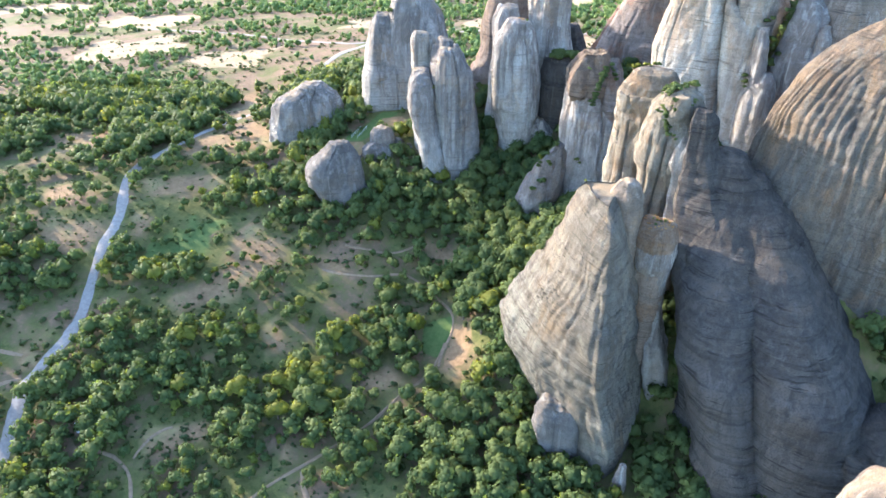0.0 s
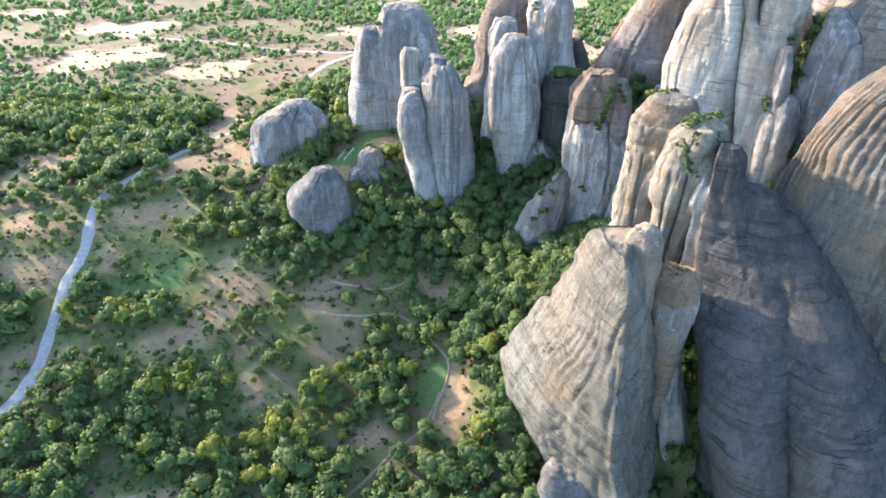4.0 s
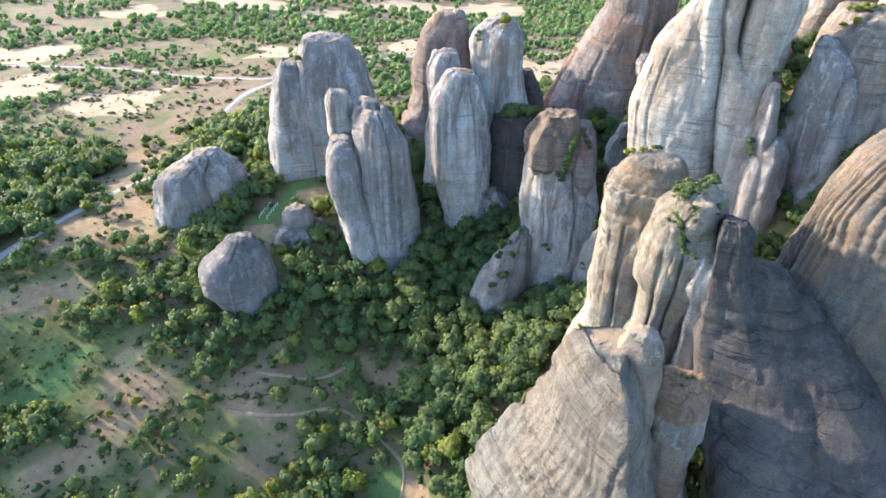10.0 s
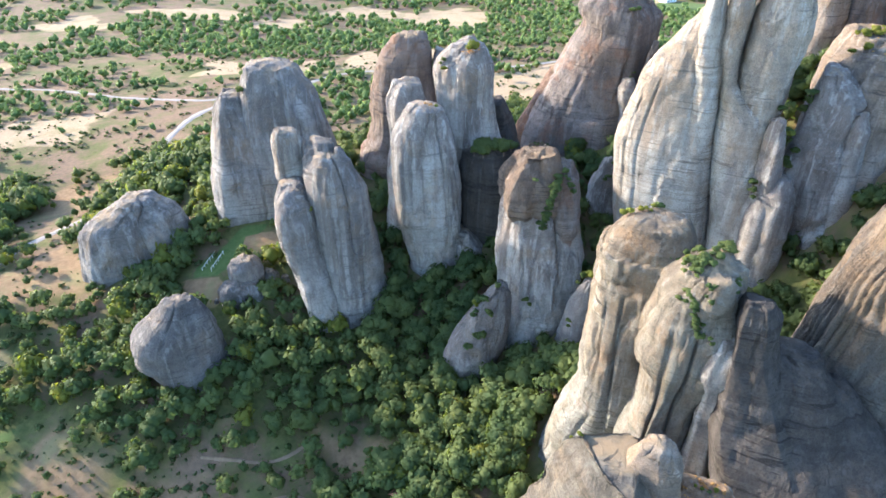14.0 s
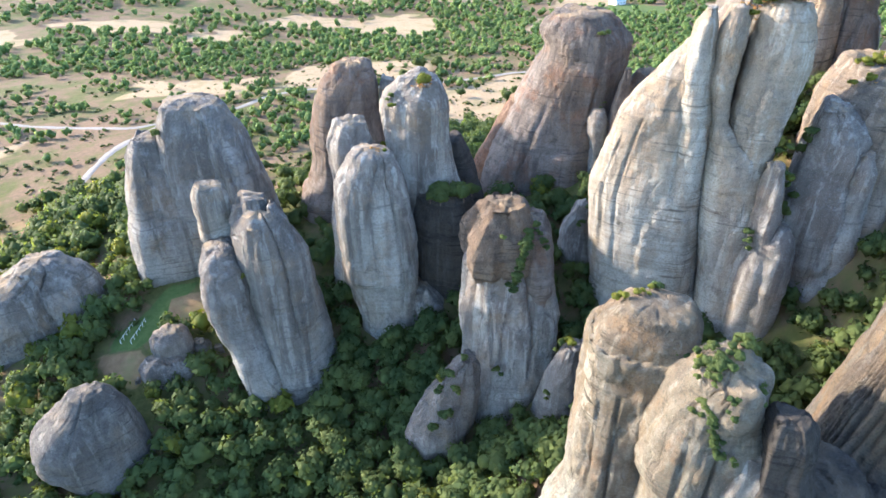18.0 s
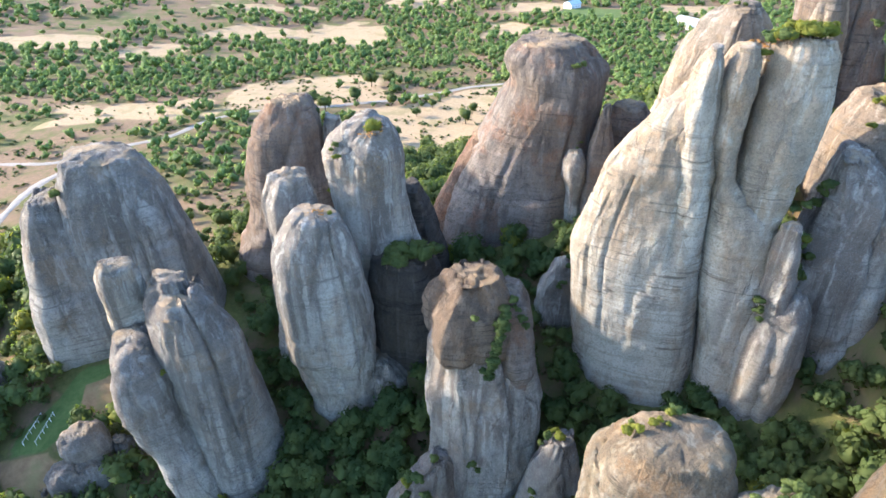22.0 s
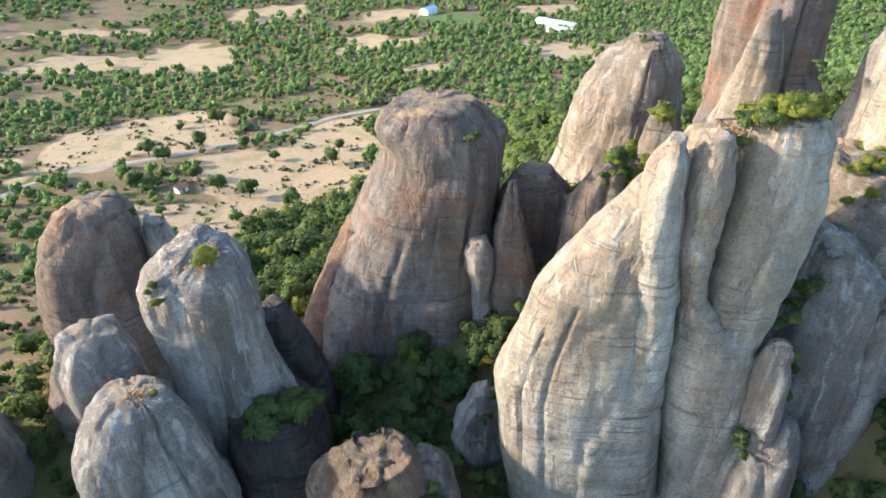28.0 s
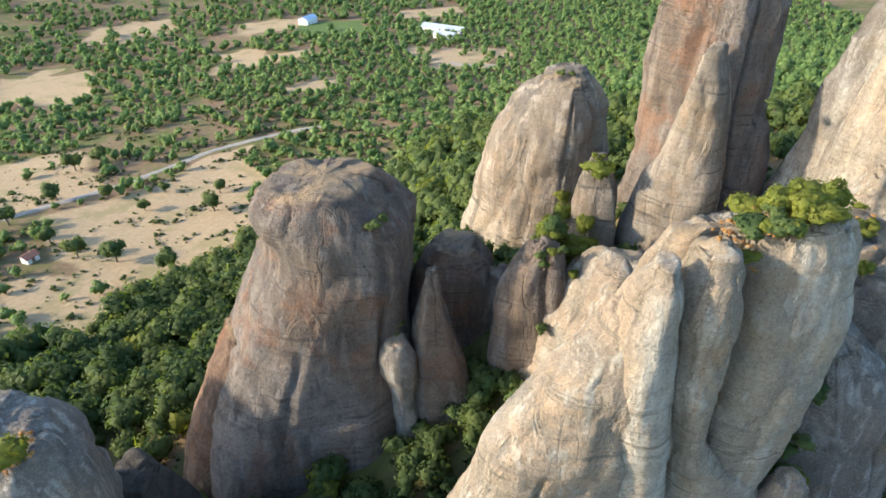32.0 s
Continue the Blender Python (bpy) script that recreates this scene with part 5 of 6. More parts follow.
# ---- plants ----
PHI = (1 + 5 ** 0.5) / 2
ICO_V = np.array([(-1, PHI, 0), (1, PHI, 0), (-1, -PHI, 0), (1, -PHI, 0), (0, -1, PHI), (0, 1, PHI), (0, -1, -PHI), (0, 1, -PHI), (PHI, 0, -1), (PHI, 0, 1), (-PHI, 0, -1), (-PHI, 0, 1)], float)
ICO_V /= np.linalg.norm(ICO_V[0])
ICO_F = np.array([(0, 11, 5), (0, 5, 1), (0, 1, 7), (0, 7, 10), (0, 10, 11), (1, 5, 9), (5, 11, 4), (11, 10, 2), (10, 7, 6), (7, 1, 8), (3, 9, 4), (3, 4, 2), (3, 2, 6), (3, 6, 8), (3, 8, 9), (4, 9, 5), (2, 4, 11), (6, 2, 10), (8, 6, 7), (9, 8, 1)])


OCT_V = np.array([(1, 0, 0), (-1, 0, 0), (0, 1, 0), (0, -1, 0), (0, 0, 1), (0, 0, -1)], float)
OCT_F = np.array([(0, 2, 4), (2, 1, 4), (1, 3, 4), (3, 0, 4), (2, 0, 5), (1, 2, 5), (3, 1, 5), (0, 3, 5)])


def crown(seed, lumps, leaves, size, flat=0.85, fine=False):
    """A crown about 1 m in radius above the origin: dense clumps inside, sprays of leaves outside. Gives vertices, triangles and normals."""
    rs = np.random.RandomState(seed)
    cv, cf = (ICO_V, ICO_F) if fine else (OCT_V, OCT_F)
    vs, fs, ns, base = [], [], [], 0
    for k in range(lumps):
        if k == 0:
            c, r = np.array((0, 0, 0.05)), 0.66
        else:
            a, e = rs.uniform(0, 6.283), rs.uniform(-0.35, 1.0)
            c = np.array((np.cos(a) * np.cos(e), np.sin(a) * np.cos(e), np.sin(e) * 0.9)) * rs.uniform(0.42, 0.66)
            r = rs.uniform(0.30, 0.48)
        v = cv * (r * 0.92) * rs.uniform(0.85, 1.15, (len(cv), 1)) + c
        vs.append(v)
        ns.append(cv + 0.5 * c)
        fs.append(cf + base)
        base += len(cv)
        for _ in range(leaves):
            d = rs.normal(size=3)
            d[2] = d[2] * 0.8 + 0.35
            d /= np.linalg.norm(d)
            p = c + d * r * rs.uniform(0.86, 1.15)
            t = np.cross(d, rs.normal(size=3))
            t /= np.linalg.norm(t)
            b = np.cross(d, t) + d * rs.uniform(-0.5, 0.5)
            s = size * rs.uniform(0.6, 1.3)
            vs.append(np.array([p - t * s * 0.55 - b * s * 0.2, p + t * s * 0.5 - b * s * 0.35, p + b * s * 0.75 + d * s * 0.25, p - t * s * 0.35 + b * s * 0.55]))
            ns.append(np.tile(d + 0.7 * c + 0.15 * rs.normal(size=3), (4, 1)))
            fs.append(np.array([(0, 1, 2), (0, 2, 3)]) + base)
            base += 4
    v, n = np.concatenate(vs), np.concatenate(ns)
    v[:, 2] = v[:, 2] * flat
    v[:, 2] -= v[:, 2].min()
    return v, np.concatenate(fs), n / np.linalg.norm(n, axis=1)[:, None]


def tri_mesh(name, v, f, n, material):
    me = bpy.data.meshes.new(name)
    me.vertices.add(len(v))
    me.vertices.foreach_set("co", np.ascontiguousarray(v, np.float32).ravel())
    me.loops.add(len(f) * 3)
    me.loops.foreach_set("vertex_index", np.ascontiguousarray(f, np.int32).ravel())
    me.polygons.add(len(f))
    me.polygons.foreach_set("loop_start", np.arange(0, len(f) * 3, 3, dtype=np.int32))
    me.polygons.foreach_set("use_smooth", np.ones(len(f), bool))
    me.materials.append(material)
    me.update()
    me.validate()
    me.normals_split_custom_set_from_vertices(n.tolist())
    return me


def gathered(name, protos, spots, material):
    """Many plants as one mesh. spots: x, y, z, radius, height factor."""
    rs = np.random.RandomState(7)
    vs, fs, ns, base = [], [], [], 0
    pick = rs.randint(0, len(protos), len(spots))
    turn = rs.uniform(0, 6.283, len(spots))
    for k, (pv, pf, pn) in enumerate(protos):
        s = spots[pick == k]
        a = turn[pick == k]
        if not len(s):
            continue
        ca, sa = np.cos(a)[:, None], np.sin(a)[:, None]
        x = (pv[None, :, 0] * ca - pv[None, :, 1] * sa) * s[:, 3:4] + s[:, 0:1]
        y = (pv[None, :, 0] * sa + pv[None, :, 1] * ca) * s[:, 3:4] + s[:, 1:2]
        z = pv[None, :, 2] * (s[:, 3] * s[:, 4])[:, None] + s[:, 2:3]
        vs.append(np.stack([x, y, z], -1).reshape(-1, 3))
        ns.append(np.stack([pn[None, :, 0] * ca - pn[None, :, 1] * sa, pn[None, :, 0] * sa + pn[None, :, 1] * ca, np.repeat(pn[None, :, 2], len(s), 0)], -1).reshape(-1, 3))
        fs.append((pf[None] + (np.arange(len(s)) * len(pv))[:, None, None]).reshape(-1, 3) + base)
        base += len(s) * len(pv)
    return tri_mesh(name, np.concatenate(vs), np.concatenate(fs), np.concatenate(ns), material)


def trunk_mesh(seed):
    """A tapered, forked trunk one metre high."""
    rs = random.Random(seed)
    bm = bmesh.new()
    limbs = [((0, 0, -0.3), (rs.uniform(-0.05, 0.05), rs.uniform(-0.05, 0.05), 0.62), 0.10, 0.07)]
    top = limbs[0][1]
    for k in range(3):
        a = k * 2.09 + rs.uniform(-0.5, 0.5)
        limbs.append((top, (top[0] + 0.34 * math.cos(a), top[1] + 0.34 * math.sin(a), 1.0 + rs.uniform(-0.05, 0.1)), 0.06, 0.025))
    for p, q, r0, r1 in limbs:
        p, q = Vector(p), Vector(q)
        rot = (q - p).to_track_quat("Z", "Y").to_matrix()
        ring = [[bm.verts.new(c + rot @ Vector((r * math.cos(k * 1.0472), r * math.sin(k * 1.0472), 0))) for k in range(6)] for c, r in ((p, r0), (q, r1))]
        for k in range(6):
            bm.faces.new((ring[0][k], ring[0][(k + 1) % 6], ring[1][(k + 1) % 6], ring[1][k]))
    return bm_mesh("trunk", bm, BARK, True)


NEAR = [crown(s, 8, 46, 0.155, 0.9, True) for s in (1, 2, 3, 4)]
MID = [crown(s, 6, 15, 0.215, 0.9) for s in (11, 12, 13, 14, 15)]
FAR = [crown(s, 5, 4, 0.26, 0.9) for s in (21, 22, 23, 24)]
BUSH = [crown(s, 3, 6, 0.34, 0.72) for s in (31, 32, 33)]


def foot_radius(outline, x, y):
    """Distance outside a rock's outline, minus inside."""
    c = outline.mean(0)
    ang = np.arctan2(outline[:, 1] - c[1], outline[:, 0] - c[0])
    o = np.argsort(ang)
    rad = np.hypot(outline[:, 0] - c[0], outline[:, 1] - c[1])
    a = np.arctan2(y - c[1], x - c[0])
    return np.hypot(x - c[0], y - c[1]) - np.interp(a, ang[o], rad[o], period=2 * np.pi)


def clear_of(x, y, margin):
    z = height(x, y)
    ok = np.ones(len(x), bool)
    for zs, rings in FEET:
        lo, hi = rings.reshape(-1, 2).min(0) - 3, rings.reshape(-1, 2).max(0) + 3
        near = np.where((x > lo[0]) & (x < hi[0]) & (y > lo[1]) & (y < hi[1]) & (z < zs[-1]))[0]
        at = np.clip(np.searchsorted(zs, z[near]), 0, len(zs) - 1) // 5 * 5
        for k in np.unique(at):
            i = near[at == k]
            ok[i] &= foot_radius(rings[k], x[i], y[i]) > margin
    return ok


def off_ways(x, y, extra):
    ok = np.ones(len(x), bool)
    for pts, wd in WAYS:
        for (ax, ay), (bx, by) in zip(pts[:-1], pts[1:]):
            t = np.clip(((x - ax) * (bx - ax) + (y - ay) * (by - ay)) / ((bx - ax) ** 2 + (by - ay) ** 2), 0, 1)
            ok &= np.hypot(x - ax - t * (bx - ax), y - ay - t * (by - ay)) > wd / 2 + extra
    return ok


def openness(x, y, rim):
    o = np.zeros(len(x))
    for cs, kind in FIELDS:
        o = np.maximum(o, inside(cs, x, y, rim))
    return o


def jitter_grid(x0, x1, y0, y1, step, seed):
    rs = np.random.RandomState(seed)
    gx, gy = np.meshgrid(np.arange(x0, x1, step), np.arange(y0, y1, step))
    n = gx.size
    return gx.ravel() + rs.uniform(-0.55, 0.55, n) * step, gy.ravel() + rs.uniform(-0.55, 0.55, n) * step, rs


def blob(x, y, cx, cy, rx, ry):
    return np.clip(1.35 - np.hypot((x - cx) / rx, (y - cy) / ry), 0, 1)


GROVES = ((0, 212, 48, 22, 1.0), (2, 180, 26, 13, 0.9), (20, 235, 60, 24, 0.9), (85, 195, 30, 40, 0.9), (55, 150, 40, 60, 0.9), (95, 140, 30, 60, 0.9), (70, 235, 40, 22, 0.9), (18, 134, 11, 26, 0.9),
          (-106, 147, 17, 15, 1.0), (-116, 116, 28, 18, 0.9), (-52, 133, 17, 10, 1.1), (-14, 119, 32, 12, 0.8), (-97, 193, 10, 17, 0.8), (-145, 178, 16, 14, 0.7), (-74, 224, 22, 8, 0.9), (-44, 236, 14, 12, 0.9), (-20, 160, 14, 10, 0.55),
          (-70, 152, 20, 10, 0.35), (-35, 148, 14, 8, 0.45), (-22, 150, 38, 20, 0.30), (-165, 318, 62, 13, 0.9), (-120, 290, 26, 10, 0.6), (-200, 270, 50, 12, 0.7), (62, 318, 40, 44, 0.8), (180, 310, 70, 60, 1.0), (280, 280, 90, 80, 1.1), (225, 390, 100, 80, 1.1),
          (400, 430, 190, 200, 1.1), (85, 335, 34, 22, 0.8), (40, 560, 130, 40, 0.6), (180, 640, 60, 50, 0.5), (150, 560, 90, 50, 0.5), (-30, 560, 150, 50, 0.4), (300, 760, 240, 90, 0.5), (-40, 300, 44, 44, 0.5), (120, 190, 50, 40, 0.5), (-180, 360, 60, 22, 0.4), (20, 385, 40, 26, 0.5))


def wooded(x, y):
    """How thickly trees stand, 0 to 1."""
    n = 0.5 * vnoise(x * 0.021, y * 0.021, 3.3) + 0.5 * vnoise(x * 0.065, y * 0.065, 8.1)
    w = np.where(y < 300, 0.40 + 0.85 * n, 0.30 + 0.9 * n)
    hedge = np.clip(1 - np.abs(vnoise(x * 0.009 + 4, y * 0.014, 40.0)) / 0.10, 0, 1)
    w = w + 0.55 * hedge * np.clip((y - 300) / 80, 0, 1)
    for cx, cy, rx, ry, s in GROVES:
        w = w + s * blob(x, y, cx, cy, rx, ry)
    return w


# trees near the path are things of their own, the rest is woodland
tx, ty, rs = jitter_grid(-260, 200, 60, 345, 3.7, 41)
keep = rs.uniform(0, 1, len(tx)) < np.clip(1.6 * wooded(tx, ty) - 0.10 - 1.25 * openness(tx, ty, 5.0), 0.08, 0.97)
keep &= (tx > -0.72 * ty - 40) & off_ways(tx, ty, 1.0) & off_glades(tx, ty, 1.6)
tx, ty = tx[keep], ty[keep]
gx, gy, _ = jitter_grid(8, 124, 172, 252, 4.2, 53)      # the shady gaps between the pillars are packed
hx, hy, _ = jitter_grid(66, 124, 152, 174, 4.2, 54)
gx, gy = np.r_[gx, hx], np.r_[gy, hy]
some = openness(gx, gy, 4.0) < 0.4
tx, ty = np.r_[tx, gx[some]], np.r_[ty, gy[some]]
ok = clear_of(tx, ty, 0.8)
tx, ty = tx[ok], ty[ok]
grow = rs.uniform(0, 1, len(tx))
tr = np.where(wooded(tx, ty) > 0.75, 1.75 + 1.7 * grow, 1.15 + 2.2 * grow ** 1.3) * (0.80 + 0.52 * np.clip(wooded(tx, ty), 0, 1))
tr *= (1 + 0.35 * np.clip((ty - 240) / 80, 0, 1)) * np.where((tx < -8) & (ty < 235), 0.72 + 0.36 * rs.uniform(0, 1, len(tx)), 1.0)
tr *= np.where(openness(tx, ty, 5.0) > 0.45, 0.55, 1.0) * np.where((tx > 62) & (ty > 180) & (ty < 252), 0.72, 1.0)
tz = height(tx, ty)
single = np.where((tx > -62) & (tx < 46) & (ty < 206) & (ty > 96))[0]
single = single[np.argsort(lattice(np.stack([single * 7, single * 3, single], 1)))][:260]
oaks = []
for k, (pv, pf, pn) in enumerate(NEAR):
    for leaf, nm in ((LEAF, "dark green oak tree with a rounded crown"), (LEAF_BRIGHT, "bright yellow-green young oak tree in full leaf")):
        t = new("oak_tree")
        part("trunk", trunk_mesh(k), t)
        me = tri_mesh("crown", pv * (1, 1, 1.15) + (0, 0, 0.55), pf, pn, leaf)
        part("crown", me, t)
        oaks.append((tagged(t, nm, "tree", "trees of the valley"), leaf))
used = set()
for j, i in enumerate(single):
    bright = rs.uniform() < (0.75 if math.hypot((tx[i] + 50) / 14, (ty[i] - 136) / 6) < 1 else (0.16 if tx[i] < -10 and ty[i] < 165 else 0.05))
    proto = oaks[2 * (j % 4) + (1 if bright else 0)][0]
    m = pose(tx[i], ty[i], tz[i] - 0.1, 0, 0, rs.uniform(0, 360)) @ Matrix.Scale(tr[i] * 0.98, 4)
    if proto.name in used:
        c = copy_thing(proto, pose(0, 0, 0))
        c.matrix_basis = m
    else:
        used.add(proto.name)
        proto.matrix_basis = m
rest = np.setdiff1d(np.arange(len(tx)), single)
lit = lattice(np.stack([rest, rest * 5, rest * 11], 1)) > np.where(tx[rest] < -20, 0.76, 0.94)
deep = (tx[rest] > 8) & (tx[rest] < 124) & (ty[rest] > 196)
FINE = [crown(s, 7, 30, 0.15, 0.9) for s in (16, 17, 18)]
for sel, mat, nm, lb in ((rest[~lit & ~deep], LEAF, "woodland", "dense dark green oak woodland filling the valley"), (rest[~lit & deep], LEAF, "woodland", "dark shady oak thicket between the rock pillars"), (rest[lit], LEAF_BRIGHT, "woodland", "scattered bright yellow-green trees among the oaks")):
    sp = np.stack([tx[sel], ty[sel], tz[sel] + 0.25 * tr[sel], tr[sel], np.full(len(sel), 1.25)], 1)
    tagged(new(nm, gathered(nm, FINE if "thicket" in lb else MID, sp, mat)), lb, "woodland", kind="stuff")

# far woods and hedges of the plain: a finer belt before, larger crowns behind
belts = []
for y0, y1, step, r0, r1, seed in ((190, 560, 5.4, 1.7, 3.7, 43), (560, 1080, 8.4, 2.8, 5.0, 44)):
    fx, fy, rs = jitter_grid(-560, 760, y0, y1, step, seed)
    some = (fy > 345) | (fx > 200)
    fx, fy = fx[some], fy[some]
    dens = 2.6 * wooded(fx, fy) - 0.50 - 2.0 * openness(fx, fy, 8.0)
    keep = (rs.uniform(0, 1, len(fx)) < np.clip(dens, 0.02, 0.97)) & (fx > -0.74 * fy - 30) & (fx < 1.15 * fy + 170) & off_ways(fx, fy, 3.0)
    fx, fy = fx[keep], fy[keep]
    fr = r0 + (r1 - r0) * rs.uniform(0, 1, len(fx)) ** 1.4
    belts.append(np.stack([fx, fy, height(fx, fy), fr, np.full(len(fx), 1.2)], 1))
tagged(new("far_woodland", gathered("far_woodland", FAR, np.concatenate(belts), HAZED_LEAF)), "far oak woods and hedges on the plain, haze in their lighter green", "woodland", kind="stuff")

# low scrub on the meadows
sx, sy, rs = jitter_grid(-250, 200, 70, 520, 2.35, 47)
n = vnoise(sx * 0.05, sy * 0.05, 17.0)
keep = (rs.uniform(0, 1, len(sx)) < np.clip(0.55 + 0.6 * n, 0.08, 0.9) * np.clip(np.where(sy < 245, 1.05, 0.40) + 1.6 * vnoise(sx * 0.14, sy * 0.14, 23.0), 0.03, 1.3)) & off_ways(sx, sy, 0.8) & off_glades(sx, sy, -1.5) & (sx > -0.72 * sy - 40)
sx, sy = sx[keep], sy[keep]
lx, ly, rl = jitter_grid(-150, 30, 90, 240, 1.7, 59)            # knee-high tufts of the valley floor
low = (rl.uniform(0, 1, len(lx)) < np.clip(0.40 + 1.5 * vnoise(lx * 0.09, ly * 0.09, 77.0), 0.04, 0.85)) & off_ways(lx, ly, 0.4) & off_glades(lx, ly, -1.0)
few = len(sx)
sx, sy = np.r_[sx, lx[low]], np.r_[sy, ly[low]]
size = np.where(np.arange(len(sx)) < few, 1.0, 0.42)
ok = clear_of(sx, sy, 0.4)
sx, sy = sx[ok], sy[ok]
sr = (0.40 + 1.5 * rs.uniform(0, 1, len(sx)) ** 2.2) * size[ok]
tagged(new("scrub", gathered("scrub", BUSH, np.stack([sx, sy, height(sx, sy) - 0.05, sr, np.full(len(sx), 0.9)], 1), SCRUB)), "low olive-green scrub scattered over the meadows", "scrub", kind="stuff")


def crest(x, y, reach=0.9):
    """Height of the rock surface at a place, or of the ground."""
    z = height(x, y)[0]
    for v in CREST:
        d = np.hypot(v[:, 0] - x, v[:, 1] - y)
        hit = d < reach
        if hit.any():
            z = max(z, v[hit, 2].max())
    return z


SHRUBS = []
for k in range(3):
    for mat, lb in ((LEAF, "dark green shrub rooted on a rock ledge"), (LEAF_BRIGHT, "yellow-green shrub rooted on a rock ledge")):
        pv, pf, pn = crown(50 + k, 8, 40, 0.17, 0.8, True)
        s = new("shrub")
        part("stem", trunk_mesh(60 + k), s)
        part("foliage", tri_mesh("foliage", pv + (0, 0, 0.12), pf, pn, mat), s)
        SHRUBS.append(tagged(s, lb, "shrub", "shrubs on the rocks"))
rooted = set()


def shrub(x, y, r, bright=False, z=None):
    s = SHRUBS[2 * random.randrange(3) + (1 if bright else 0)]
    tall = random.uniform(0.85, 1.35) if z is None or r > 1.5 else random.uniform(0.65, 0.95)      # bushes on the tops grow upright, those on walls lie flat
    m = pose(x, y, (crest(x, y) if z is None else z) - 0.15 * r, 0, 0, random.uniform(0, 360)) @ Matrix.Diagonal((r * random.uniform(0.85, 1.25), r, r * tall, 1))
    if s.name in rooted:
        s = copy_thing(s, pose(0, 0, 0))
    rooted.add(s.name)
    s.matrix_basis = m


def clump(x, y, rx, ry, count, r0, r1, bright, z=None):
    for _ in range(count):
        a, d = random.uniform(0, 6.283), random.uniform(0, 1) ** 0.5
        shrub(x + rx * d * math.cos(a), y + ry * d * math.sin(a), random.uniform(r0, r1), random.random() < bright, z)


clump(93.6, 205.6, 4.8, 2.8, 26, 0.8, 1.8, 0.85)        # on the giant's head
shrub(41, 246.5, 2.3, True, crest(41, 246.5) + 0.3)                          # lone tree on the flat pillar
shrub(-21.5, 271, 1.3)
clump(45, 237.5, 5.5, 2.8, 20, 1.5, 2.4, 0.05, 76.6)         # wooded ledge
clump(33.5, 249, 1.5, 1.5, 3, 0.6, 1.0, 0.6)
clump(59.5, 160.5, 2.6, 3.0, 22, 0.45, 0.95, 0.08)       # cleft of the capped tower
clump(64.5, 161, 1.6, 2.0, 10, 0.6, 1.0, 0.0)
clump(57, 158.5, 1.6, 2.2, 12, 0.5, 0.9, 0.05)
clump(57.5, 153.5, 1.4, 1.4, 5, 0.4, 0.7, 0.0)
clump(56, 173.5, 5.0, 1.3, 13, 0.45, 0.8, 0.5)
clump(56.5, 210, 1.2, 2.5, 6, 0.6, 1.1, 0.0)
clump(51.5, 209, 1.2, 1.2, 2, 0.6, 0.9, 0.4)
clump(36, 203, 3.5, 2.5, 8, 0.8, 1.4, 0.4)
clump(59, 200, 2.5, 2.5, 5, 0.7, 1.2, 0.4)
clump(75, 226, 1.2, 1.2, 3, 0.5, 0.9, 0.2)
clump(84, 246.5, 1.6, 1.2, 3, 0.7, 1.1, 0.1)
clump(109, 236, 5.8, 3.2, 34, 1.3, 2.5, 0.85)        # saddle
clump(117, 245, 2.0, 1.8, 12, 1.4, 2.4, 0.6)
clump(111, 241, 2.8, 2.2, 10, 1.4, 2.4, 0.8)
clump(117, 205, 4.0, 3.0, 10, 0.7, 1.3, 0.8)
clump(100, 231, 2.5, 2.5, 6, 0.6, 1.2, 0.2)
clump(101, 199, 1.5, 4.0, 8, 0.8, 1.4, 0.1)
clump(126, 253, 1.5, 1.5, 4, 0.5, 0.8, 0.3)
clump(116, 238, 0.8, 0.8, 2, 0.5, 0.7, 0.6)
clump(53, 136.5, 2.2, 2.0, 6, 0.3, 0.55, 0.7)
clump(36, 146, 1.5, 1.5, 2, 0.3, 0.5, 0.8)
clump(24, 284, 1.0, 1.0, 1, 0.6, 0.8, 0.4)

# shrubs rooted in clefts and on walls: place, height, radius, 1 if yellow-green
CAPPED = ((54.2, 211.6, 81.7, 1.5, 0), (52.9, 209.5, 79.9, 1.6, 0), (51.7, 208.4, 76.8, 1.7, 0), (50.7, 207.6, 73.5, 1.6, 0), (50.2, 207.8, 70.2, 1.3, 0), (48.2, 210.6, 81.7, 0.9, 1), (46.6, 205.4, 51.2, 1.1, 0), (35.4, 203.8, 54.4, 1.3, 1), (36.1, 201.2, 52.4, 1.2, 0), (33.7, 201.2, 45.1, 1.6, 1), (31.8, 201.0, 42.2, 1.4, 0), (55.3, 197.8, 49.7, 1, 1))
GIANT = ((97.2, 199.6, 99.8, 1.6, 0), (105.2, 201.8, 100.0, 1.8, 0), (104.0, 200.3, 102.5, 1.6, 0), (104.7, 201.8, 98.1, 1.4, 0), (102.6, 198.3, 90.4, 1.3, 0), (94.1, 197.4, 83.7, 1.3, 0),
         (94.2, 197.3, 81.7, 1.1, 0), (84.5, 246.0, 92.1, 1.7, 0), (74.3, 225.6, 76.5, 1.3, 0), (73.0, 225.0, 73.0, 1.1, 1))
BUTTRESS = ((56.8, 161.2, 89.6, 1.1, 0), (56.0, 156.5, 89.7, 1.2, 0), (56.0, 154.4, 88.2, 1.1, 1), (56.5, 153.7, 85.7, 1.1, 1), (56.9, 152.5, 83.5, 1, 0), (58.8, 151.5, 82.7, 0.8, 0), (61.9, 160.9, 92.2, 1, 0), (63.3, 156.1, 91.4, 1.2, 0), (61.6, 153.4, 91.1, 1.1, 0), (57.8, 163.9, 90.4, 0.9, 0), (55.4, 155.6, 88.4, 0.8, 1))
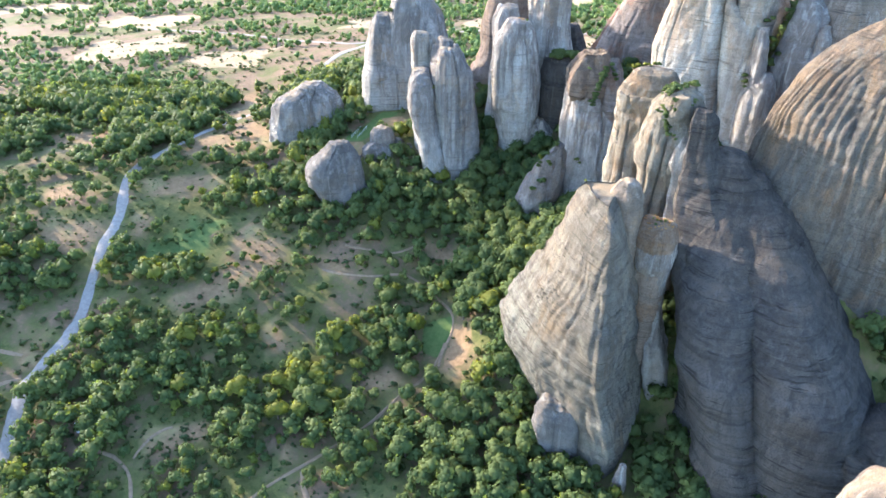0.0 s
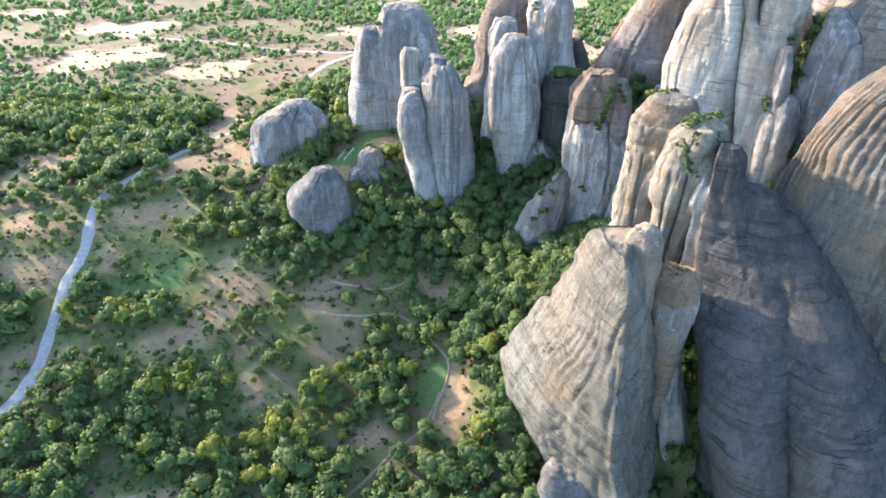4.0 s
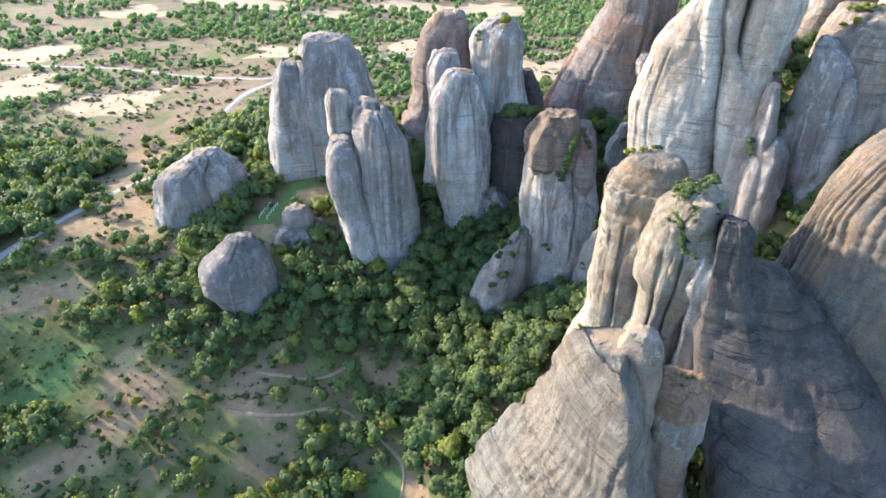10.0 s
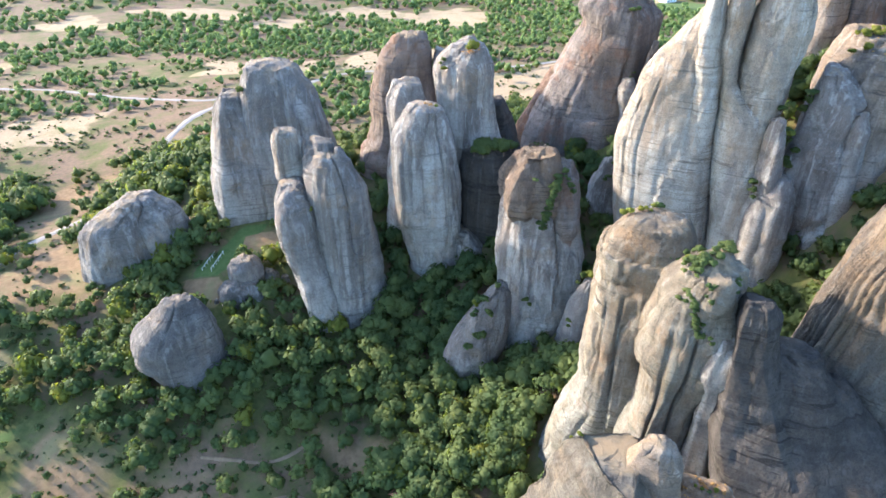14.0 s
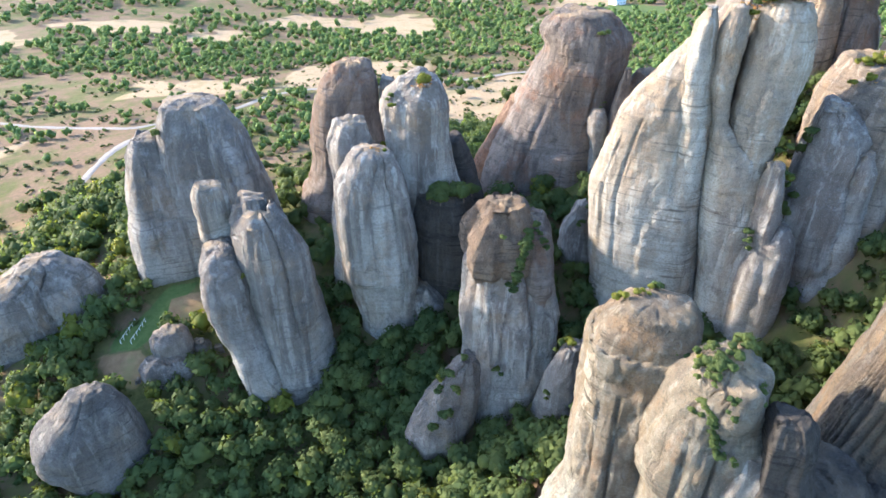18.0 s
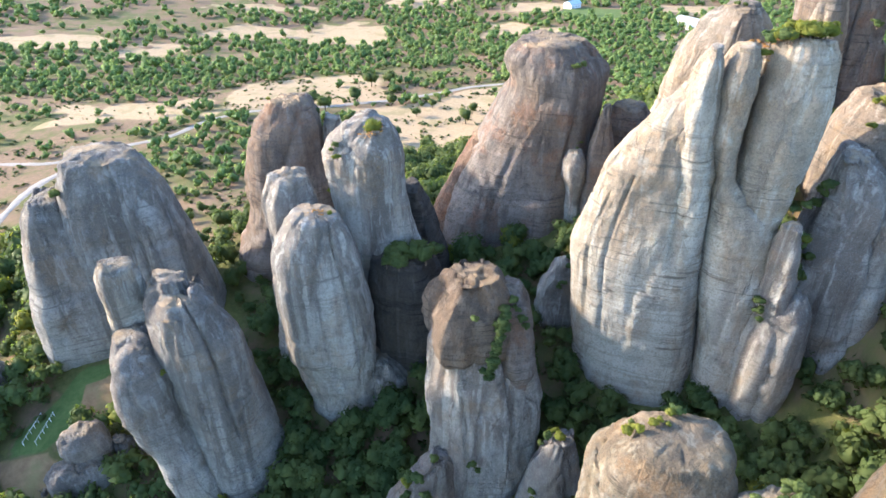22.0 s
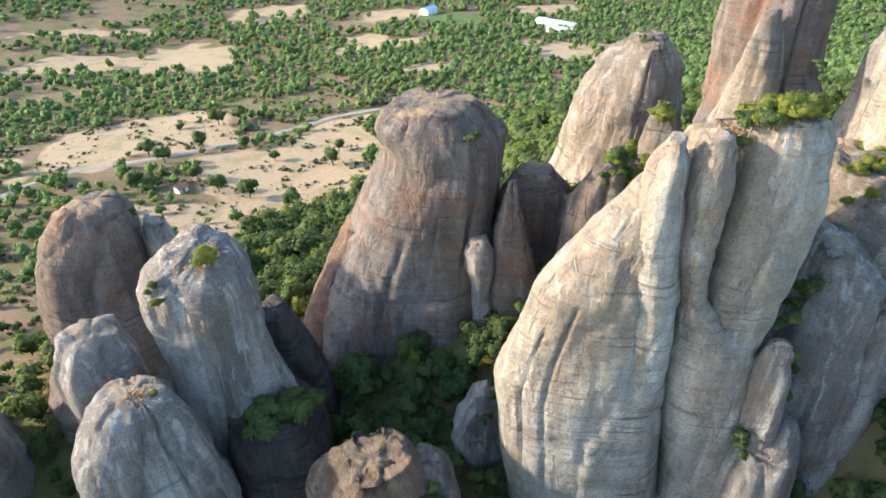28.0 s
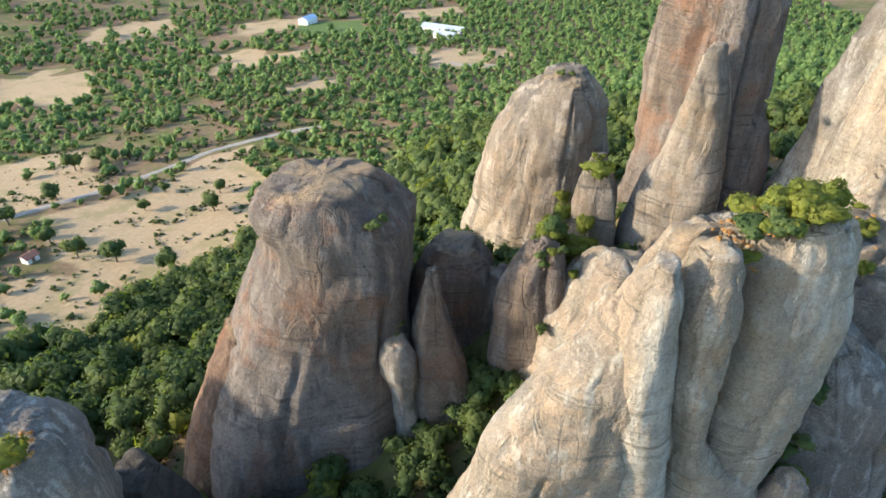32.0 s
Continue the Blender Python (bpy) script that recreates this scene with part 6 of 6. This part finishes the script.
OTHERS = ((-3.6, 228.7, 68.6, 0.8, 1), (-19.9, 274.4, 89.6, 1.3, 0), (35.4, 274.2, 75.0, 1.2, 1), (30.0, 237.6, 90.1, 0.8, 1), (35.2, 282.3, 92.7, 1.3, 0),
          (119.8, 248.0, 93.7, 2.2, 1), (121.4, 247.5, 98.1, 1.9, 1), (115.3, 237.3, 110.7, 0.9, 1), (125.6, 210.0, 111.7, 1.6, 1), (124.8, 207.2, 113.1, 1.5, 1), (119.5, 206.0, 111.6, 1.4, 1), (128.6, 221.4, 119.9, 1.3, 0))
for spots in (CAPPED, GIANT, BUTTRESS, OTHERS):
    for px, py, pz, pr, lively in spots:
        for k in range(2):
            shrub(px + random.uniform(-1.1, 1.1) * (k > 0), py + random.uniform(-0.8, 0.8) * (k > 0), pr * (0.85 if k == 0 else random.uniform(0.5, 0.85)), bool(lively) and spots is OTHERS, pz - 0.45 * pr + random.uniform(-1.5, 1.2) * (k > 0))

for chain in (CAPPED[:5], BUTTRESS[1:5], BUTTRESS[6:9]):
    for (ax, ay, az, ar, _), (bx, by, bz, br, _) in zip(chain[:-1], chain[1:]):
        for f in (0.25, 0.5, 0.75):
            r = random.uniform(0.55, 0.85) * (ar + br) / 2
            shrub(ax + f * (bx - ax) + random.uniform(-0.4, 0.4), ay + f * (by - ay) + random.uniform(-0.3, 0.3), r, False, az + f * (bz - az) - 0.6 * r)

# dry grass on the flat tops
tufts = []
for cx, cy, rx, ry, count in ((53, 136, 4.2, 3.4, 36), (41, 247.5, 2.6, 2.0, 30), (93, 206.5, 6.0, 3.2, 60), (27.5, 238, 1.6, 1.4, 14), (122, 203, 7.0, 4.0, 30)):
    for _ in range(count):
        a, d = random.uniform(0, 6.283), random.uniform(0, 1) ** 0.5
        px, py = cx + rx * d * math.cos(a), cy + ry * d * math.sin(a)
        r = random.uniform(0.2, 0.5)
        tufts.append((px, py, crest(px, py) - 0.3 * r, r, 0.8))
tagged(new("dry_grass", gathered("dry_grass", BUSH, np.array(tufts), DRY_GRASS)), "tufts of orange dry grass on the flat rock tops", "grass", kind="stuff")


# ---- lone trees and small built things ----
def plain(name, a, b, scale, rough=0.85, bump=0.02):
    n = Nodes(name)
    f = n.noise(n.position(1, 1, 1), scale, 5.0, 0.65)
    n.bump(f, 0.4, bump)
    return n.done(n.mix(n.ramp(f, 0.35, 0.65), a, b), rough, 0.3)


PLASTER = plain("white_plaster", (0.80, 0.79, 0.76), (0.66, 0.64, 0.60), 0.9)
TILE_RED = plain("red_roof_tiles", (0.36, 0.15, 0.085), (0.25, 0.11, 0.07), 1.6)
SHEET_BLUE = plain("bluish_roof_sheets", (0.30, 0.38, 0.47), (0.40, 0.46, 0.52), 0.8, 0.5)
SHEET_WHITE = plain("white_roof_sheets", (0.38, 0.40, 0.42), (0.30, 0.32, 0.34), 0.5, 0.5)
PLANK = plain("weathered_planks", (0.24, 0.18, 0.12), (0.16, 0.12, 0.085), 3.0)
PAINT = plain("white_paint", (0.76, 0.75, 0.72), (0.58, 0.56, 0.52), 4.0)
GLASS_DARK = plain("dark_window_glass", (0.05, 0.06, 0.07), (0.07, 0.08, 0.09), 1.0, 0.15)
STONE_WHITE = plain("pale_rubble", (0.70, 0.68, 0.64), (0.48, 0.46, 0.43), 3.0)


def box(bm, x0, x1, y0, y1, z0, z1):
    v = [bm.verts.new((x, y, z)) for z in (z0, z1) for x, y in ((x0, y0), (x1, y0), (x1, y1), (x0, y1))]
    for f in ((0, 3, 2, 1), (4, 5, 6, 7), (0, 1, 5, 4), (1, 2, 6, 5), (2, 3, 7, 6), (3, 0, 4, 7)):
        bm.faces.new([v[i] for i in f])


def box_mesh(name, dims, material):
    bm = bmesh.new()
    box(bm, *dims)
    bmesh.ops.bevel(bm, geom=bm.edges[:], offset=0.02, segments=1, affect="EDGES")
    return bm_mesh(name, bm, material)


def gable_walls(length, depth, wall, ridge, material):
    """Walls with gable ends, 0.3 m thick to the eye, as one closed body."""
    bm = bmesh.new()
    ends = [[bm.verts.new((x, y, z)) for y, z in ((-depth / 2, -1.5), (depth / 2, -1.5), (depth / 2, wall), (0, ridge), (-depth / 2, wall))] for x in (-length / 2, length / 2)]
    bm.faces.new(ends[0][::-1])
    bm.faces.new(ends[1])
    for k in range(5):
        bm.faces.new((ends[0][k], ends[0][(k + 1) % 5], ends[1][(k + 1) % 5], ends[1][k]))
    return bm_mesh("wall", bm, material)


def roof_slope(length, depth, wall, ridge, side, material):
    bm = bmesh.new()
    over, thick = 0.45, 0.16
    slope = (ridge - wall) / (depth / 2)
    y1, z1 = side * (depth / 2 + over), wall - slope * over
    lo = [bm.verts.new(p) for p in ((-length / 2 - over, 0, ridge + 0.02), (length / 2 + over, 0, ridge + 0.02), (length / 2 + over, y1, z1 + 0.02), (-length / 2 - over, y1, z1 + 0.02))]
    hi = [bm.verts.new(v.co + Vector((0, 0, thick))) for v in lo]
    bm.faces.new(lo[::-1])
    bm.faces.new(hi)
    for k in range(4):
        bm.faces.new((lo[k], lo[(k + 1) % 4], hi[(k + 1) % 4], hi[k]))
    bmesh.ops.recalc_face_normals(bm, faces=bm.faces[:])
    return bm_mesh("roof_slope", bm, material)


def house(name, label, x, y, yaw, length, depth, wall, ridge, walls, roof, windows, category="house"):
    h = new(name)
    part("wall", gable_walls(length, depth, wall, ridge, walls), h)
    for side in (-1, 1):
        part("roof_slope", roof_slope(length, depth, wall, ridge, side, roof), h)
    for k in range(windows):
        wx = -length / 2 + length * (k + 0.7) / (windows + 0.4)
        for side in (-1, 1):
            yy = side * depth / 2
            if k == 0 and side < 0:
                part("door", box_mesh("door", (wx - 0.5, wx + 0.5, yy - 0.06, yy + 0.06, 0.0, 2.05), PLANK), h, "dark plank door")
                continue
            w = part("window", box_mesh("window", (wx - 0.6, wx + 0.6, yy - 0.05, yy + 0.05, 1.0, 2.15), PAINT), h)
            part("pane", box_mesh("pane", (wx - 0.5, wx + 0.5, yy - 0.07, yy + 0.07, 1.1, 2.05), GLASS_DARK), w)
    h.matrix_basis = pose(x, y, height(x, y)[0] + 0.2, 0, 0, yaw)
    return tagged(h, label, category)


house("farm_building", "long white farm shed with a pale sheet roof", 356, 541, -67, 31, 9, 3.6, 5.4, PLASTER, SHEET_WHITE, 7, "farm shed")
house("farm_building", "low white farm shed beside the long one", 346, 528, -67, 15, 7, 2.8, 4.0, PLASTER, SHEET_WHITE, 3, "farm shed")
house("house", "white farmhouse with a bluish sheet roof", 321, 668, 20, 13, 9, 4.2, 6.2, PLASTER, SHEET_BLUE, 3)
house("hut", "small white hut with a red tiled roof", 58.4, 400.5, 25, 4, 3.2, 2.0, 2.9, PLASTER, TILE_RED, 1, "hut")
house("hut", "small weathered plank hut with a brown roof in the wood", 11.7, 176.7, 35, 4.6, 3.6, 2.4, 3.5, PLANK, TILE_RED, 1, "hut")

# white poles on the meadow below the boulder
fence = new("fence")
for k in range(6):
    for row in (0, 1):
        px, py = -37.6 + 0.62 * k + row * 2.6, 247.6 + 1.15 * k - row * 0.9
        z = height(px, py)[0]
        part("post", box_mesh("post", (px - 0.06, px + 0.06, py - 0.06, py + 0.06, z - 0.4, z + 1.3), PAINT), fence)
for row in (0, 1):
    a = Vector((-37.6 + row * 2.6, 247.6 - row * 0.9, 0))
    b = a + Vector((3.1, 5.75, 0))
    bm = bmesh.new()
    for k in range(5):
        p, q = a.lerp(b, k / 5), a.lerp(b, (k + 1) / 5)
        zp, zq = height(p.x, p.y)[0] + 1.3, height(q.x, q.y)[0] + 1.3
        v = [bm.verts.new(c) for c in ((p.x, p.y, zp - 0.18), (q.x, q.y, zq - 0.18), (q.x, q.y, zq - 0.11), (p.x, p.y, zp - 0.11))]
        w = [bm.verts.new(c.co + Vector((0.06, -0.03, 0))) for c in v]
        bm.faces.new(v)
        bm.faces.new(w[::-1])
        for i in range(4):
            bm.faces.new((v[i], w[i], w[(i + 1) % 4], v[(i + 1) % 4]))
    part("rail", bm_mesh("rail", bm, PAINT), fence)
tagged(fence, "white painted fence rows on a green meadow", "fence")

# pale rubble at the wood's edge
rubble = random.Random(12)
for k in range(9):
    bm = bmesh.new()
    bmesh.ops.create_icosphere(bm, subdivisions=2, radius=1.0)
    sx, sy, sz = rubble.uniform(0.4, 1.0), rubble.uniform(0.3, 0.7), rubble.uniform(0.25, 0.5)
    for v in bm.verts:
        v.co = Vector((v.co.x * sx, v.co.y * sy, v.co.z * sz)) * rubble.uniform(0.82, 1.12)
    px, py = -102.2 + rubble.uniform(-3, 3), 125.5 + rubble.uniform(-2.2, 2.2)
    st = new("rubble_stone", bm_mesh("rubble_stone", bm, STONE_WHITE))
    st.matrix_basis = pose(px, py, height(px, py)[0] + 0.1, 0, 0, rubble.uniform(0, 360))
    tagged(st, "pale rubble stone lying at the wood's edge", "stone", "rubble stones")

# trees that stand alone by the road and in the clearings
for k, (px, py, pr) in enumerate(((76.6, 443.8, 4.4), (58.9, 434, 4.2), (55, 447, 4.3), (44.9, 413.5, 4.0), (50, 410, 3.6), (114, 388, 4.2), (91, 430.5, 3.2), (90.7, 473, 4.6), (101, 472, 4.4), (66, 407, 3.4), (97, 408, 2.6), (108, 418, 2.4), (122, 401, 3.0),
                                 (70, 392, 3.8), (78, 380, 4.4), (88, 362, 4.2), (-67, 189.6, 2.0), (-81, 179, 2.6), (-71, 176, 2.3), (-62, 180, 2.4), (-76, 168, 2.6), (-84, 160, 2.2), (-94, 268, 2.6), (-140, 220, 3.0), (-150, 236, 3.2))):
    t = copy_thing(oaks[2 * (k % 4) + (1 if k == 16 else 0)][0], pose(0, 0, 0))
    t.matrix_basis = pose(px, py, height(px, py)[0] - 0.1, 0, 0, 77.0 * k) @ Matrix.Scale(pr * 0.95, 4)
    t["label"] = "lone oak tree with a dense round crown on dry grass"
